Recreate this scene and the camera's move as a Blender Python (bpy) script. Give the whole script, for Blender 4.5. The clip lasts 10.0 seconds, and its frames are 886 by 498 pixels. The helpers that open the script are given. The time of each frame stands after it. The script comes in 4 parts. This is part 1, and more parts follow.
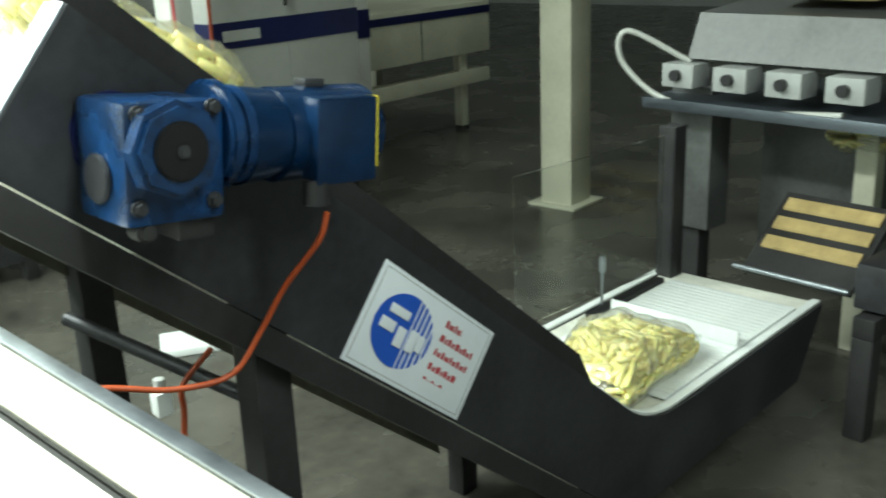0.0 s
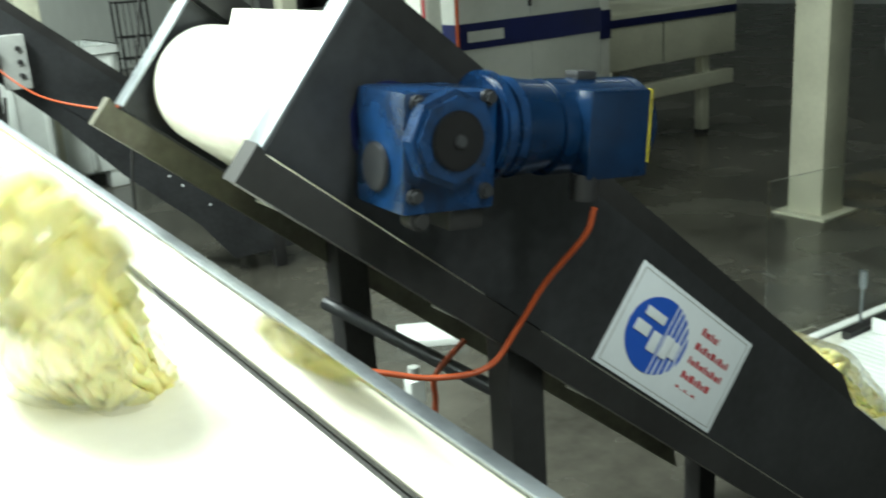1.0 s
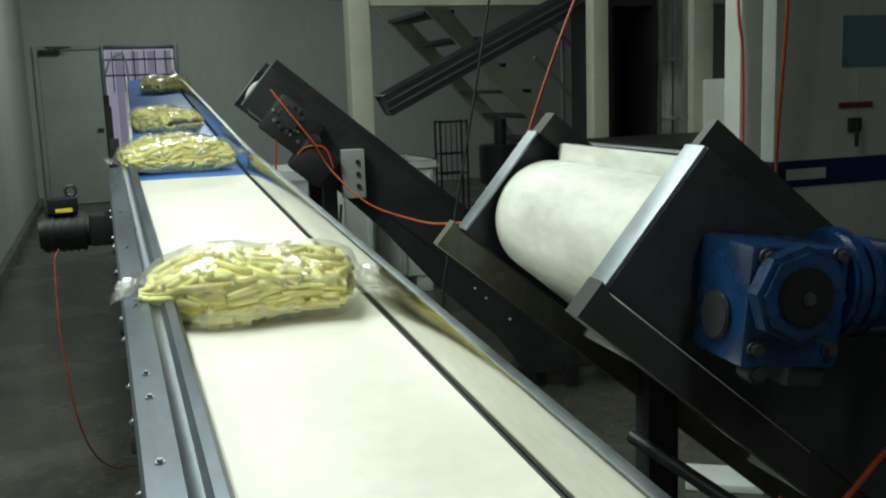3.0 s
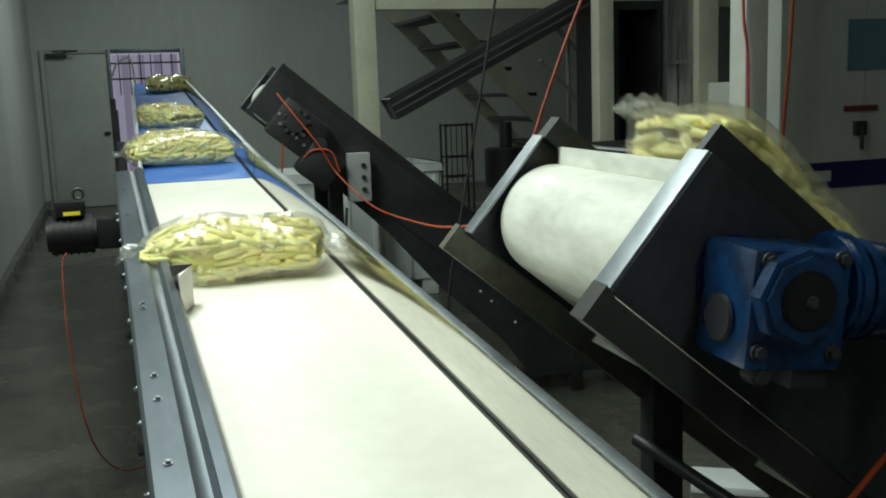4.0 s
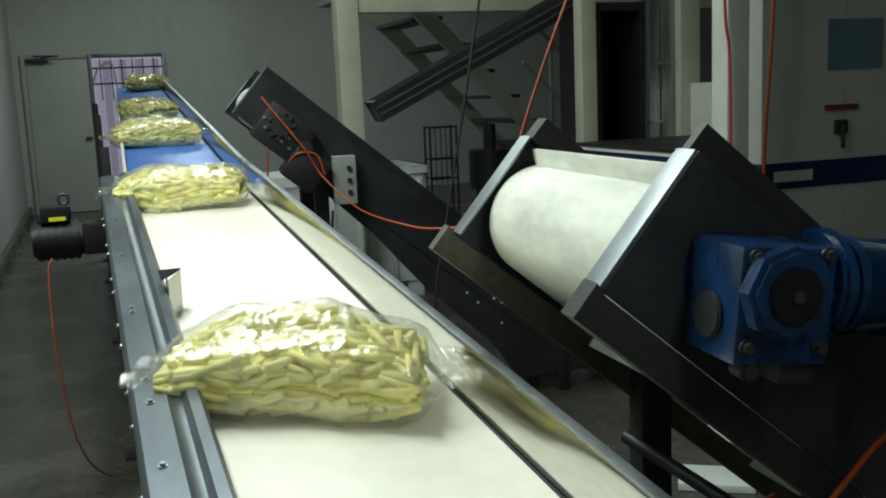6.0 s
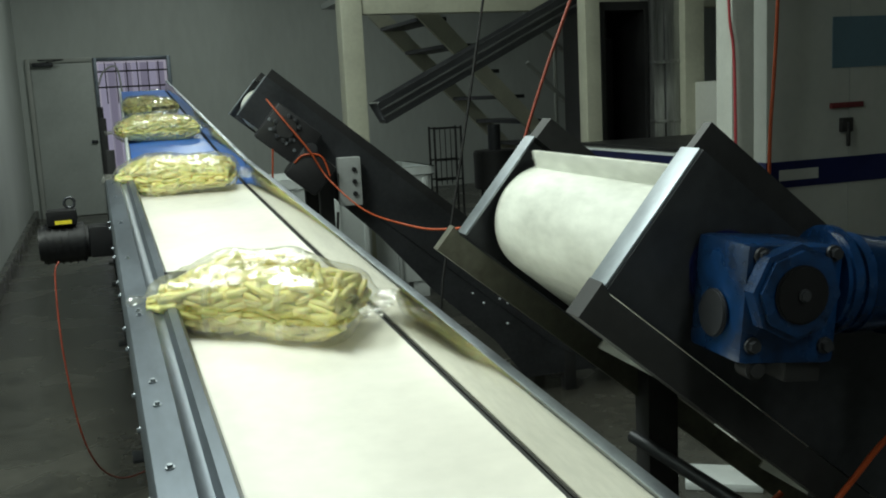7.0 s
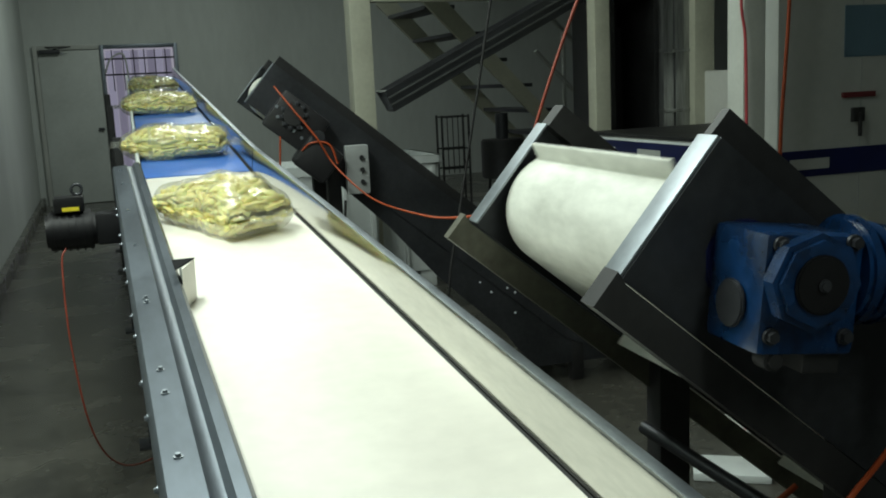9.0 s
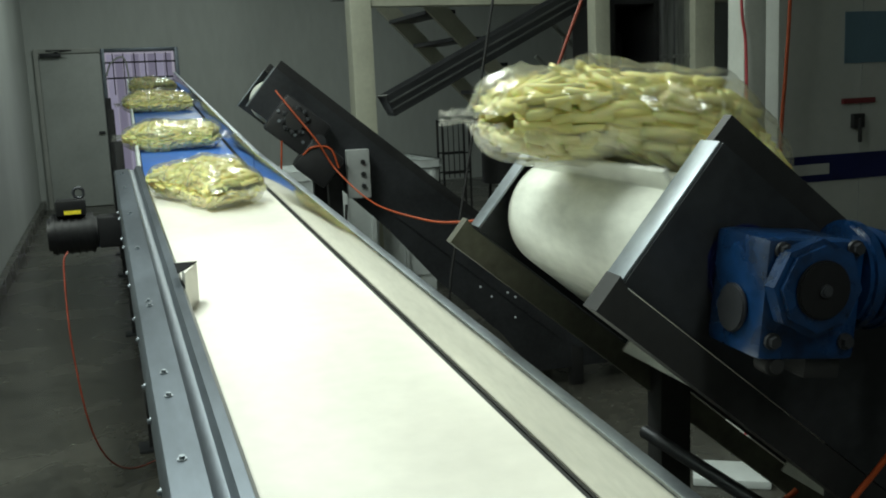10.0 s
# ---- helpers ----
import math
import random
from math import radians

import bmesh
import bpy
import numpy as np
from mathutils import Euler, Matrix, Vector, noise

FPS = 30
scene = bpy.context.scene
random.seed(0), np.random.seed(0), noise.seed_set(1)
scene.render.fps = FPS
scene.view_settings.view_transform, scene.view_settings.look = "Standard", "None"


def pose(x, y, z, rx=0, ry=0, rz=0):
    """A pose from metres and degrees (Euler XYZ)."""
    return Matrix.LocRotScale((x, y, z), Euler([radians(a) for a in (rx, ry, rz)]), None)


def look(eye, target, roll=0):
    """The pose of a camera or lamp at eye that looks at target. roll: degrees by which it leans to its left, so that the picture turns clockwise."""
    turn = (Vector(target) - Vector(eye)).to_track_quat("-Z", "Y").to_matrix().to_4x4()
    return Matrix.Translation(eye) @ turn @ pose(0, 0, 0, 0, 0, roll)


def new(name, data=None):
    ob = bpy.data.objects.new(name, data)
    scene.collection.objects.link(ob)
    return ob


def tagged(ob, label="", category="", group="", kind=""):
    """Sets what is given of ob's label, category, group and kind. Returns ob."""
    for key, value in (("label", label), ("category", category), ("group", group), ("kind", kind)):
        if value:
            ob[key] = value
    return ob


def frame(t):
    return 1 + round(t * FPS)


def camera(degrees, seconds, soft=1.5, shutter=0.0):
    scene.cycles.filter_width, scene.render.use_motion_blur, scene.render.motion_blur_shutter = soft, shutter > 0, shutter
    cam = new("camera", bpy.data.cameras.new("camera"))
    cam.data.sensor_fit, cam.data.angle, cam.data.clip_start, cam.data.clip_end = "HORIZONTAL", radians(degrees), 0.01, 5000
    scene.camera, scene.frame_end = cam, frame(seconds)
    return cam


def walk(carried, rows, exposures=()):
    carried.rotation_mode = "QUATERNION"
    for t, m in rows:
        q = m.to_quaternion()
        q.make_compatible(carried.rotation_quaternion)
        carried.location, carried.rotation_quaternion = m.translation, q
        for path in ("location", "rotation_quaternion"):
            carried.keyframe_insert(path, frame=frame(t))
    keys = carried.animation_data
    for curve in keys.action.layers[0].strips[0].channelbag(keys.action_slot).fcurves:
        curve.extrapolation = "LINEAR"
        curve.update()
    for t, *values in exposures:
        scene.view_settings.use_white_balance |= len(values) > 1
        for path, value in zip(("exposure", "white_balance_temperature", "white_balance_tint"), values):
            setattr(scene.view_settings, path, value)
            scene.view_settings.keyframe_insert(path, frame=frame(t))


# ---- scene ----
cam = camera(49.0, 10.0, soft=1.9, shutter=0.4)
PATH = [
    (0, (0.266, 0.214, 1.384), (1.521, 1.642, 0.762), -2.4),
    (0.5, (0.261, 0.245, 1.379), (1.349, 1.804, 0.76), -3.1),
    (1, (0.237, 0.261, 1.371), (1.125, 1.953, 0.779), -3.9),
    (1.5, (0.194, 0.257, 1.387), (0.943, 2.036, 0.863), -3.8),
    (2, (0.173, 0.264, 1.387), (0.75, 2.115, 0.893), -3.4),
    (2.5, (0.176, 0.264, 1.392), (0.589, 2.175, 0.971), -2.2),
    (3, (0.172, 0.248, 1.403), (0.549, 2.185, 1.076), -2.0),
    (3.2, (0.171, 0.235, 1.403), (0.561, 2.173, 1.102), -1.7),
    (4.5, (0.167, 0.24, 1.408), (0.522, 2.18, 1.078), -2.2),
    (5, (0.159, 0.24, 1.41), (0.527, 2.18, 1.095), -2.1),
    (5.5, (0.159, 0.233, 1.406), (0.556, 2.168, 1.088), -2.3),
    (7, (0.159, 0.227, 1.405), (0.547, 2.164, 1.09), -2.9),
    (7.5, (0.15, 0.235, 1.407), (0.513, 2.176, 1.09), -2.5),
    (8, (0.145, 0.231, 1.406), (0.514, 2.171, 1.089), -2.4),
    (8.5, (0.149, 0.237, 1.405), (0.507, 2.177, 1.079), -2.6),
    (9, (0.155, 0.245, 1.401), (0.529, 2.18, 1.065), -2.7),
    (9.5, (0.148, 0.235, 1.403), (0.526, 2.17, 1.068), -2.5),
    (10, (0.149, 0.239, 1.402), (0.525, 2.176, 1.075), -2.5),
]
walk(cam, [(t, look(eye, target, roll)) for t, eye, target, roll in PATH],
     exposures=[(0, 1.75), (0.6, 1.75), (1.1, 1.65), (1.45, 1.5), (1.85, 1.0), (2.5, 0.0), (3.2, -0.2), (4.6, -0.2), (5.0, -0.32), (5.35, -0.15), (6.5, -0.2), (10, -0.2)])

# ---- light ----
world = bpy.data.worlds.new("hall")
scene.world = world
world.use_nodes = True
world.node_tree.nodes["Background"].inputs[0].default_value = (0.75, 0.85, 0.8, 1)
world.node_tree.nodes["Background"].inputs[1].default_value = 0.05

YAW = 8.0
HALL = pose(0, 0, 0, 0, 0, YAW)


def tube_light(u, v, z, length, watts, turn=0.0):
    lamp = bpy.data.lights.new("ceiling_tube", "AREA")
    lamp.shape, lamp.size, lamp.size_y, lamp.energy = "RECTANGLE", length, 0.25, watts
    lamp.color = (0.885, 1.0, 0.91)
    ob = new("ceiling_tube_lamp", lamp)
    ob.matrix_world = HALL @ pose(u, v, z, 0, 0, turn)
    return ob


for u, v, z, watts in ((-0.14, 2.3, 2.9, 66), (0.75, 4.7, 3.5, 46), (1.4, 10.7, 4.0, 72), (4.6, 9.0, 3.9, 12), (0.9, -0.7, 2.6, 18), (5.5, 3.25, 3.6, 6)):
    tube_light(u, v, z, 1.5, watts, 90)

# ---- materials ----


def mat(name, colour, rough=0.5, metal=0.0, scale=6.0, vary=0.25, bump=0.0, fine=60.0, spec=0.5, streak=None, dark=None):
    """Surface with broad stains and fine grain."""
    m = bpy.data.materials.new(name)
    m.use_nodes = True
    nt = m.node_tree
    n, l = nt.nodes, nt.links
    p = n["Principled BSDF"]
    p.inputs["Roughness"].default_value, p.inputs["Metallic"].default_value = rough, metal
    p.inputs["Specular IOR Level"].default_value = spec
    co = n.new("ShaderNodeTexCoord")
    mp = n.new("ShaderNodeMapping")
    mp.inputs["Scale"].default_value = streak or (1, 1, 1)
    l.new(co.outputs["Object"], mp.inputs[0])
    a, b = n.new("ShaderNodeTexNoise"), n.new("ShaderNodeTexNoise")
    a.inputs["Scale"].default_value, a.inputs["Detail"].default_value = scale, 6
    b.inputs["Scale"].default_value, b.inputs["Detail"].default_value = fine, 4
    for q in (a, b):
        l.new(mp.outputs[0], q.inputs["Vector"])
    mix = n.new("ShaderNodeMath")
    mix.operation = "MULTIPLY_ADD"
    l.new(b.outputs[0], mix.inputs[0])
    mix.inputs[1].default_value = 0.4
    l.new(a.outputs[0], mix.inputs[2])
    ramp = n.new("ShaderNodeValToRGB")
    ramp.color_ramp.elements[0].position, ramp.color_ramp.elements[1].position = 0.45, 0.95
    lo = dark or tuple(c * (1 - vary) for c in colour)
    hi = tuple(min(1, c * (1 + vary * 0.5)) for c in colour)
    ramp.color_ramp.elements[0].color, ramp.color_ramp.elements[1].color = (*lo, 1), (*hi, 1)
    l.new(mix.outputs[0], ramp.inputs[0])
    l.new(ramp.outputs[0], p.inputs["Base Color"])
    rr = n.new("ShaderNodeMapRange")
    rr.inputs["To Min"].default_value, rr.inputs["To Max"].default_value = max(0.02, rough * 0.75), min(1, rough * 1.3)
    l.new(a.outputs[0], rr.inputs[0])
    l.new(rr.outputs[0], p.inputs["Roughness"])
    if bump:
        bp = n.new("ShaderNodeBump")
        bp.inputs["Strength"].default_value, bp.inputs["Distance"].default_value = bump, 0.002
        l.new(mix.outputs[0], bp.inputs["Height"])
        l.new(bp.outputs[0], p.inputs["Normal"])
    return m


CREAM = mat("cream_belt", (0.84, 0.81, 0.73), 0.5, scale=2.5, vary=0.12, fine=25, bump=0.05)
BLUE_BELT = mat("blue_belt", (0.05, 0.17, 0.56), 0.4, scale=4, vary=0.2, fine=40)
GALV = mat("galvanised_steel", (0.145, 0.167, 0.195), 0.40, 0.85, scale=9, vary=0.3, fine=80, streak=(1, 0.25, 1), bump=0.05)
POST = mat("white_post_paint", (0.60, 0.62, 0.57), 0.4, scale=4, vary=0.15)
STAIN = mat("stainless_steel", (0.62, 0.62, 0.58), 0.13, 1.0, scale=7, vary=0.22, fine=120, streak=(1, 0.2, 1), bump=0.04)
# duct steel: upright highlights are put into its colour as pale and dark streaks
DUCT = mat("stainless_streak_sheen", (0.40, 0.41, 0.40), 0.30, 0.75, scale=5, vary=0.7, fine=30, streak=(3, 3, 0.25), bump=0.25)
BRIGHT = mat("brushed_edge", (0.30, 0.33, 0.36), 0.42, 0.85, scale=12, vary=0.25, fine=90)
DARKSTEEL = mat("dark_steel", (0.06, 0.063, 0.07), 0.40, 0.6, scale=5, vary=0.4, fine=60, bump=0.08)
BLACKSTEEL = mat("black_steel", (0.035, 0.035, 0.036), 0.5, 0.4, scale=5, vary=0.4, fine=60, bump=0.08)
MIDDARK = mat("weathered_dark_steel", (0.075, 0.078, 0.085), 0.42, 0.5, scale=8, vary=0.5, fine=50, streak=(1, 0.15, 1), bump=0.1)
BLACK = mat("black_plastic", (0.018, 0.018, 0.02), 0.45, scale=8, vary=0.4)
RUBBER = mat("black_rubber", (0.02, 0.02, 0.02), 0.7, scale=12, vary=0.3)
GEARBLUE = mat("blue_enamel", (0.0038, 0.034, 0.115), 0.27, scale=18, vary=0.45, fine=80, bump=0.3, spec=0.6, dark=(0.002, 0.010, 0.030))
NAVY = mat("navy_paint", (0.006, 0.010, 0.065), 0.35, scale=10, vary=0.3)
WHITEPANEL = mat("white_enamel", (0.43, 0.445, 0.42), 0.35, scale=2, vary=0.12, fine=30)
CREAMPAINT = mat("cream_paint", (0.54, 0.54, 0.43), 0.4, scale=4, vary=0.18, fine=40, bump=0.06)
# white paint, made paler than white_enamel in place of light falling on it
MACHINELIT = mat("lit_white_machine_paint", (0.70, 0.71, 0.66), 0.35, scale=2, vary=0.12, fine=30)
WALL = mat("wall_panel", (0.50, 0.53, 0.51), 0.45, scale=1.2, vary=0.14, fine=14, streak=(1, 1, 0.3), bump=0.03)
DOORPAINT = mat("door_paint", (0.47, 0.50, 0.48), 0.4, scale=2, vary=0.15, fine=20)
CONCRETE = mat("concrete_floor", (0.082, 0.079, 0.066), 0.26, scale=2.2, vary=0.6, fine=16, bump=0.2)
BINWHITE = mat("white_polythene", (0.74, 0.78, 0.77), 0.4, scale=4, vary=0.1, fine=30)
ROLLWHITE = mat("white_belt", (0.76, 0.77, 0.70), 0.5, scale=11, vary=0.22, fine=45, bump=0.1, streak=(1.6, 0.6, 1.6), dark=(0.54, 0.55, 0.49))
ORANGE = mat("orange_cable", (0.46, 0.078, 0.02), 0.45, scale=20, vary=0.2)
DULLORANGE = mat("dirty_orange_cable", (0.27, 0.045, 0.022), 0.5, scale=20, vary=0.3)
SOOT = mat("matt_black_coating", (0.012, 0.012, 0.013), 0.9, scale=8, vary=0.3, spec=0.1)
YELLOW = mat("yellow_paint", (0.75, 0.62, 0.03), 0.45, scale=20, vary=0.2)
TAN = mat("tan_plastic", (0.40, 0.30, 0.13), 0.4, scale=14, vary=0.3)
SIGNWHITE = mat("sign_white", (0.72, 0.77, 0.82), 0.35, scale=6, vary=0.06)
SIGNBLUE = mat("sign_blue", (0.015, 0.09, 0.50), 0.35, scale=6, vary=0.1)
SIGNRED = mat("sign_red", (0.42, 0.05, 0.06), 0.4, scale=6, vary=0.2)
MAROON = mat("maroon_plastic", (0.13, 0.022, 0.025), 0.4, scale=6, vary=0.2)
GREYBOX = mat("grey_enamel", (0.33, 0.345, 0.34), 0.4, scale=9, vary=0.15)
MIDGREY = mat("grey_steel", (0.115, 0.12, 0.12), 0.42, 0.4, scale=7, vary=0.35, bump=0.05)
STAINPLATE = mat("stained_lit_steel", (0.14, 0.136, 0.105), 0.5, 0.3, scale=12, vary=0.5, fine=60, bump=0.08)
MOTORBLACK = mat("black_motor_paint", (0.007, 0.007, 0.008), 0.5, scale=12, vary=0.4, spec=0.3)
# navy of the motor, deepened so that its shade is in the colour
MOTORNAVY = mat("shaded_dark_blue_enamel", (0.003, 0.018, 0.055), 0.22, scale=16, vary=0.4, fine=70, bump=0.2)
CLEARBLUE = mat("pale_label", (0.10, 0.17, 0.22), 0.4, scale=5, vary=0.1)


def film_material():
    m = bpy.data.materials.new("clear_film")
    m.use_nodes = True
    nt = m.node_tree
    n, l = nt.nodes, nt.links
    n.remove(n["Principled BSDF"])
    out = n["Material Output"]
    tr, gl, mix = n.new("ShaderNodeBsdfTransparent"), n.new("ShaderNodeBsdfGlossy"), n.new("ShaderNodeMixShader")
    tr.inputs[0].default_value = (0.985, 0.985, 0.965, 1)
    gl.inputs["Roughness"].default_value = 0.09
    lw, curve = n.new("ShaderNodeLayerWeight"), n.new("ShaderNodeMapRange")
    lw.inputs[0].default_value = 0.25
    curve.inputs["To Min"].default_value, curve.inputs["To Max"].default_value = 0.07, 0.6
    no, bp, co = n.new("ShaderNodeTexNoise"), n.new("ShaderNodeBump"), n.new("ShaderNodeTexCoord")
    no.inputs["Scale"].default_value, no.inputs["Detail"].default_value = 15, 4
    no.inputs["Distortion"].default_value = 2.0
    l.new(co.outputs["Object"], no.inputs["Vector"])
    bp.inputs["Strength"].default_value, bp.inputs["Distance"].default_value = 0.7, 0.012
    l.new(no.outputs[0], bp.inputs["Height"])
    l.new(bp.outputs[0], gl.inputs["Normal"])
    l.new(bp.outputs[0], lw.inputs["Normal"])
    l.new(lw.outputs["Facing"], curve.inputs[0])
    l.new(curve.outputs[0], mix.inputs[0])
    # thin milky haze of polythene
    df, tl, add, veil = n.new("ShaderNodeBsdfDiffuse"), n.new("ShaderNodeBsdfTranslucent"), n.new("ShaderNodeMixShader"), n.new("ShaderNodeMixShader")
    df.inputs[0].default_value = tl.inputs[0].default_value = (0.95, 0.95, 0.88, 1)
    l.new(df.outputs[0], add.inputs[1])
    l.new(tl.outputs[0], add.inputs[2])
    veil.inputs[0].default_value = 0.11
    l.new(tr.outputs[0], veil.inputs[1])
    l.new(add.outputs[0], veil.inputs[2])
    l.new(veil.outputs[0], mix.inputs[1])
    l.new(gl.outputs[0], mix.inputs[2])
    l.new(mix.outputs[0], out.inputs[0])
    return m


FILM = film_material()


def fries_material():
    m = mat("potato_filling", (0.80, 0.70, 0.32), 0.5, scale=30, vary=0.2, fine=120, bump=0.1)
    n, l = m.node_tree.nodes, m.node_tree.links
    p = n["Principled BSDF"]
    geo, ramp = n.new("ShaderNodeNewGeometry"), n.new("ShaderNodeValToRGB")
    ramp.color_ramp.elements[0].color, ramp.color_ramp.elements[1].color = (0.84, 0.76, 0.27, 1), (0.95, 0.90, 0.44, 1)
    l.new(geo.outputs["Random Per Island"], ramp.inputs[0])
    l.new(ramp.outputs[0], p.inputs["Base Color"])
    p.inputs["Subsurface Weight"].default_value = 0.35
    p.inputs["Subsurface Radius"].default_value = (0.01, 0.006, 0.003)
    return m


FRIES = fries_material()


def glass(name, tint=(0.9, 0.95, 0.95), rough=0.05):
    m = bpy.data.materials.new(name)
    m.use_nodes = True
    p = m.node_tree.nodes["Principled BSDF"]
    p.inputs["Base Color"].default_value = (*tint, 1)
    p.inputs["Transmission Weight"].default_value, p.inputs["Roughness"].default_value = 1.0, rough
    p.inputs["IOR"].default_value = 1.15
    return m


STRIP = glass("strip_curtain_vinyl", (0.8, 0.8, 0.9), 0.3)
STRIP_WORN = glass("worn_strip_vinyl", (0.55, 0.54, 0.62), 0.45)
ACRYLIC = glass("clear_acrylic", (0.93, 0.95, 0.94), 0.04)


def glow(name, colour, power):
    m = bpy.data.materials.new(name)
    m.use_nodes = True
    p = m.node_tree.nodes["Principled BSDF"]
    p.inputs["Base Color"].default_value = (0, 0, 0, 1)
    p.inputs["Emission Color"].default_value, p.inputs["Emission Strength"].default_value = (*colour, 1), power
    return m


# emission in place of the light in the room behind the doorway
BEYOND = glow("room_beyond_glow", (0.74, 0.72, 0.86), 0.42)

# ---- builders ----


def bm_box(bm, x0, x1, y0, y1, z0, z1, m=None):
    vs = [bm.verts.new((x, y, z)) for z in (z0, z1) for y in (y0, y1) for x in (x0, x1)]
    for f in ((0, 2, 3, 1), (4, 5, 7, 6), (0, 1, 5, 4), (2, 6, 7, 3), (0, 4, 6, 2), (1, 3, 7, 5)):
        bm.faces.new([vs[i] for i in f])
    if m is not None:
        bmesh.ops.transform(bm, matrix=m, verts=vs)
    return vs


def boxes(*dims, bevel=0.0):
    bm = bmesh.new()
    for d in dims:
        bm_box(bm, *d)
    if bevel:
        bmesh.ops.bevel(bm, geom=bm.edges[:], offset=bevel, segments=2, profile=0.6, affect="EDGES")
    return bm


def cyl(radius, length, m=None, seg=24, r2=None, bevel=0.0):
    """Along local z from 0 to length, then moved by m."""
    bm = bmesh.new()
    bmesh.ops.create_cone(bm, cap_ends=True, segments=seg, radius1=radius, radius2=radius if r2 is None else r2, depth=length)
    bmesh.ops.translate(bm, vec=(0, 0, length / 2), verts=bm.verts[:])
    if bevel:
        rim = [e for e in bm.edges if any(len(f.verts) > 4 for f in e.link_faces)]
        bmesh.ops.bevel(bm, geom=rim, offset=bevel, segments=2, affect="EDGES")
    if m is not None:
        bmesh.ops.transform(bm, matrix=m, verts=bm.verts[:])
    return bm


def join(*bms):
    out = bmesh.new()
    for b in bms:
        me = bpy.data.meshes.new("tmp")
        b.to_mesh(me)
        b.free()
        out.from_mesh(me)
        bpy.data.meshes.remove(me)
    return out


def extrude(profile, a, b, m=None):
    """A closed outline in (x, z), swept along y from a to b."""
    bm = bmesh.new()
    lo = [bm.verts.new((x, a, z)) for x, z in profile]
    hi = [bm.verts.new((x, b, z)) for x, z in profile]
    k = len(profile)
    for i in range(k):
        bm.faces.new((lo[i], lo[(i + 1) % k], hi[(i + 1) % k], hi[i]))
    bm.faces.new(lo[::-1])
    bm.faces.new(hi)
    bmesh.ops.recalc_face_normals(bm, faces=bm.faces[:])
    if m is not None:
        bmesh.ops.transform(bm, matrix=m, verts=bm.verts[:])
    return bm


def pipe(points, radius, seg=10, smooth=True):
    """A round tube through points, rounded by a spline."""
    pts = [Vector(p) for p in points]
    if smooth and len(pts) > 2:
        fine = []
        ext = [pts[0] * 2 - pts[1], *pts, pts[-1] * 2 - pts[-2]]
        for i in range(1, len(ext) - 2):
            p0, p1, p2, p3 = ext[i - 1 : i + 3]
            for k in range(8):
                t = k / 8
                fine.append(0.5 * (2 * p1 + (p2 - p0) * t + (2 * p0 - 5 * p1 + 4 * p2 - p3) * t * t + (3 * p1 - p0 - 3 * p2 + p3) * t ** 3))
        pts = [*fine, pts[-1]]
    bm = bmesh.new()
    rings = []
    for i, p in enumerate(pts):
        d = (pts[min(i + 1, len(pts) - 1)] - pts[max(i - 1, 0)]).normalized()
        q = d.to_track_quat("Z", "Y").to_matrix()
        rings.append([bm.verts.new(p + q @ Vector((radius * math.cos(2 * math.pi * k / seg), radius * math.sin(2 * math.pi * k / seg), 0))) for k in range(seg)])
    for a, b in zip(rings, rings[1:]):
        for k in range(seg):
            j = min(range(seg), key=lambda s: (a[0].co - b[s].co).length)
            bm.faces.new((a[k], a[(k + 1) % seg], b[(k + 1 + j) % seg], b[(k + j) % seg]))
    bm.faces.new(rings[0][::-1])
    bm.faces.new(rings[-1])
    for f in bm.faces:
        f.smooth = True
    return bm


def mesh_of(name, bm, material, smooth=False):
    me = bpy.data.meshes.new(name)
    bmesh.ops.recalc_face_normals(bm, faces=bm.faces[:])
    if smooth:
        for f in bm.faces:
            f.smooth = True
    bm.to_mesh(me)
    bm.free()
    me.materials.append(material)
    if not smooth:
        for f in me.polygons:
            f.use_smooth = True
        me.set_sharp_from_angle(angle=radians(38))
    return me


def part(name, bm, material, parent, label="", smooth=False):
    ob = new(name, mesh_of(name, bm, material, smooth))
    ob.parent = parent
    if label:
        ob["label"] = label
    return ob


def thing(name, m, label, category, group="", kind=""):
    ob = new(name)
    ob.empty_display_size = 0.1
    ob.matrix_world = m
    return tagged(ob, label, category, group, kind)


def solid(name, bm, material, m, label, category, group="", kind="", smooth=False):
    ob = new(name, mesh_of(name, bm, material, smooth))
    ob.matrix_world = m
    return tagged(ob, label, category, group, kind)


# ---- the hall ----
def structure(name, bm, material, label, category):
    return solid(name, bm, material, HALL, label, category, kind="structure")


structure("floor", boxes((-0.8, 16.2, -3.2, 14.6, -0.1, 0.0)), CONCRETE, "dark worn concrete factory floor with wet stains", "floor")
structure("ceiling", boxes((-0.8, 16.2, -3.2, 14.6, 4.2, 4.3)), WALL, "pale grey insulated ceiling panels", "ceiling")
structure("wall_west", boxes((-0.8, -0.66, -3.2, 14.6, 0.0, 4.2)), WALL, "grey insulated panel wall", "wall")
structure("wall_east", boxes((16.0, 16.14, -3.2, 14.6, 0.0, 4.2)), WALL, "grey insulated panel wall", "wall")
structure("wall_south", boxes((-0.66, 16.0, -3.2, -3.06, 0.0, 4.2)), WALL, "grey insulated panel wall", "wall")
DO0, DO1, DH = 0.33, 1.25, 2.07
structure("wall_north", boxes((-0.66, DO0, 14.4, 14.54, 0.0, 4.2), (DO1, 16.0, 14.4, 14.54, 0.0, 4.2), (DO0, DO1, 14.4, 14.54, DH, 4.2)), WALL,
          "grey insulated panel wall with a doorway", "wall")
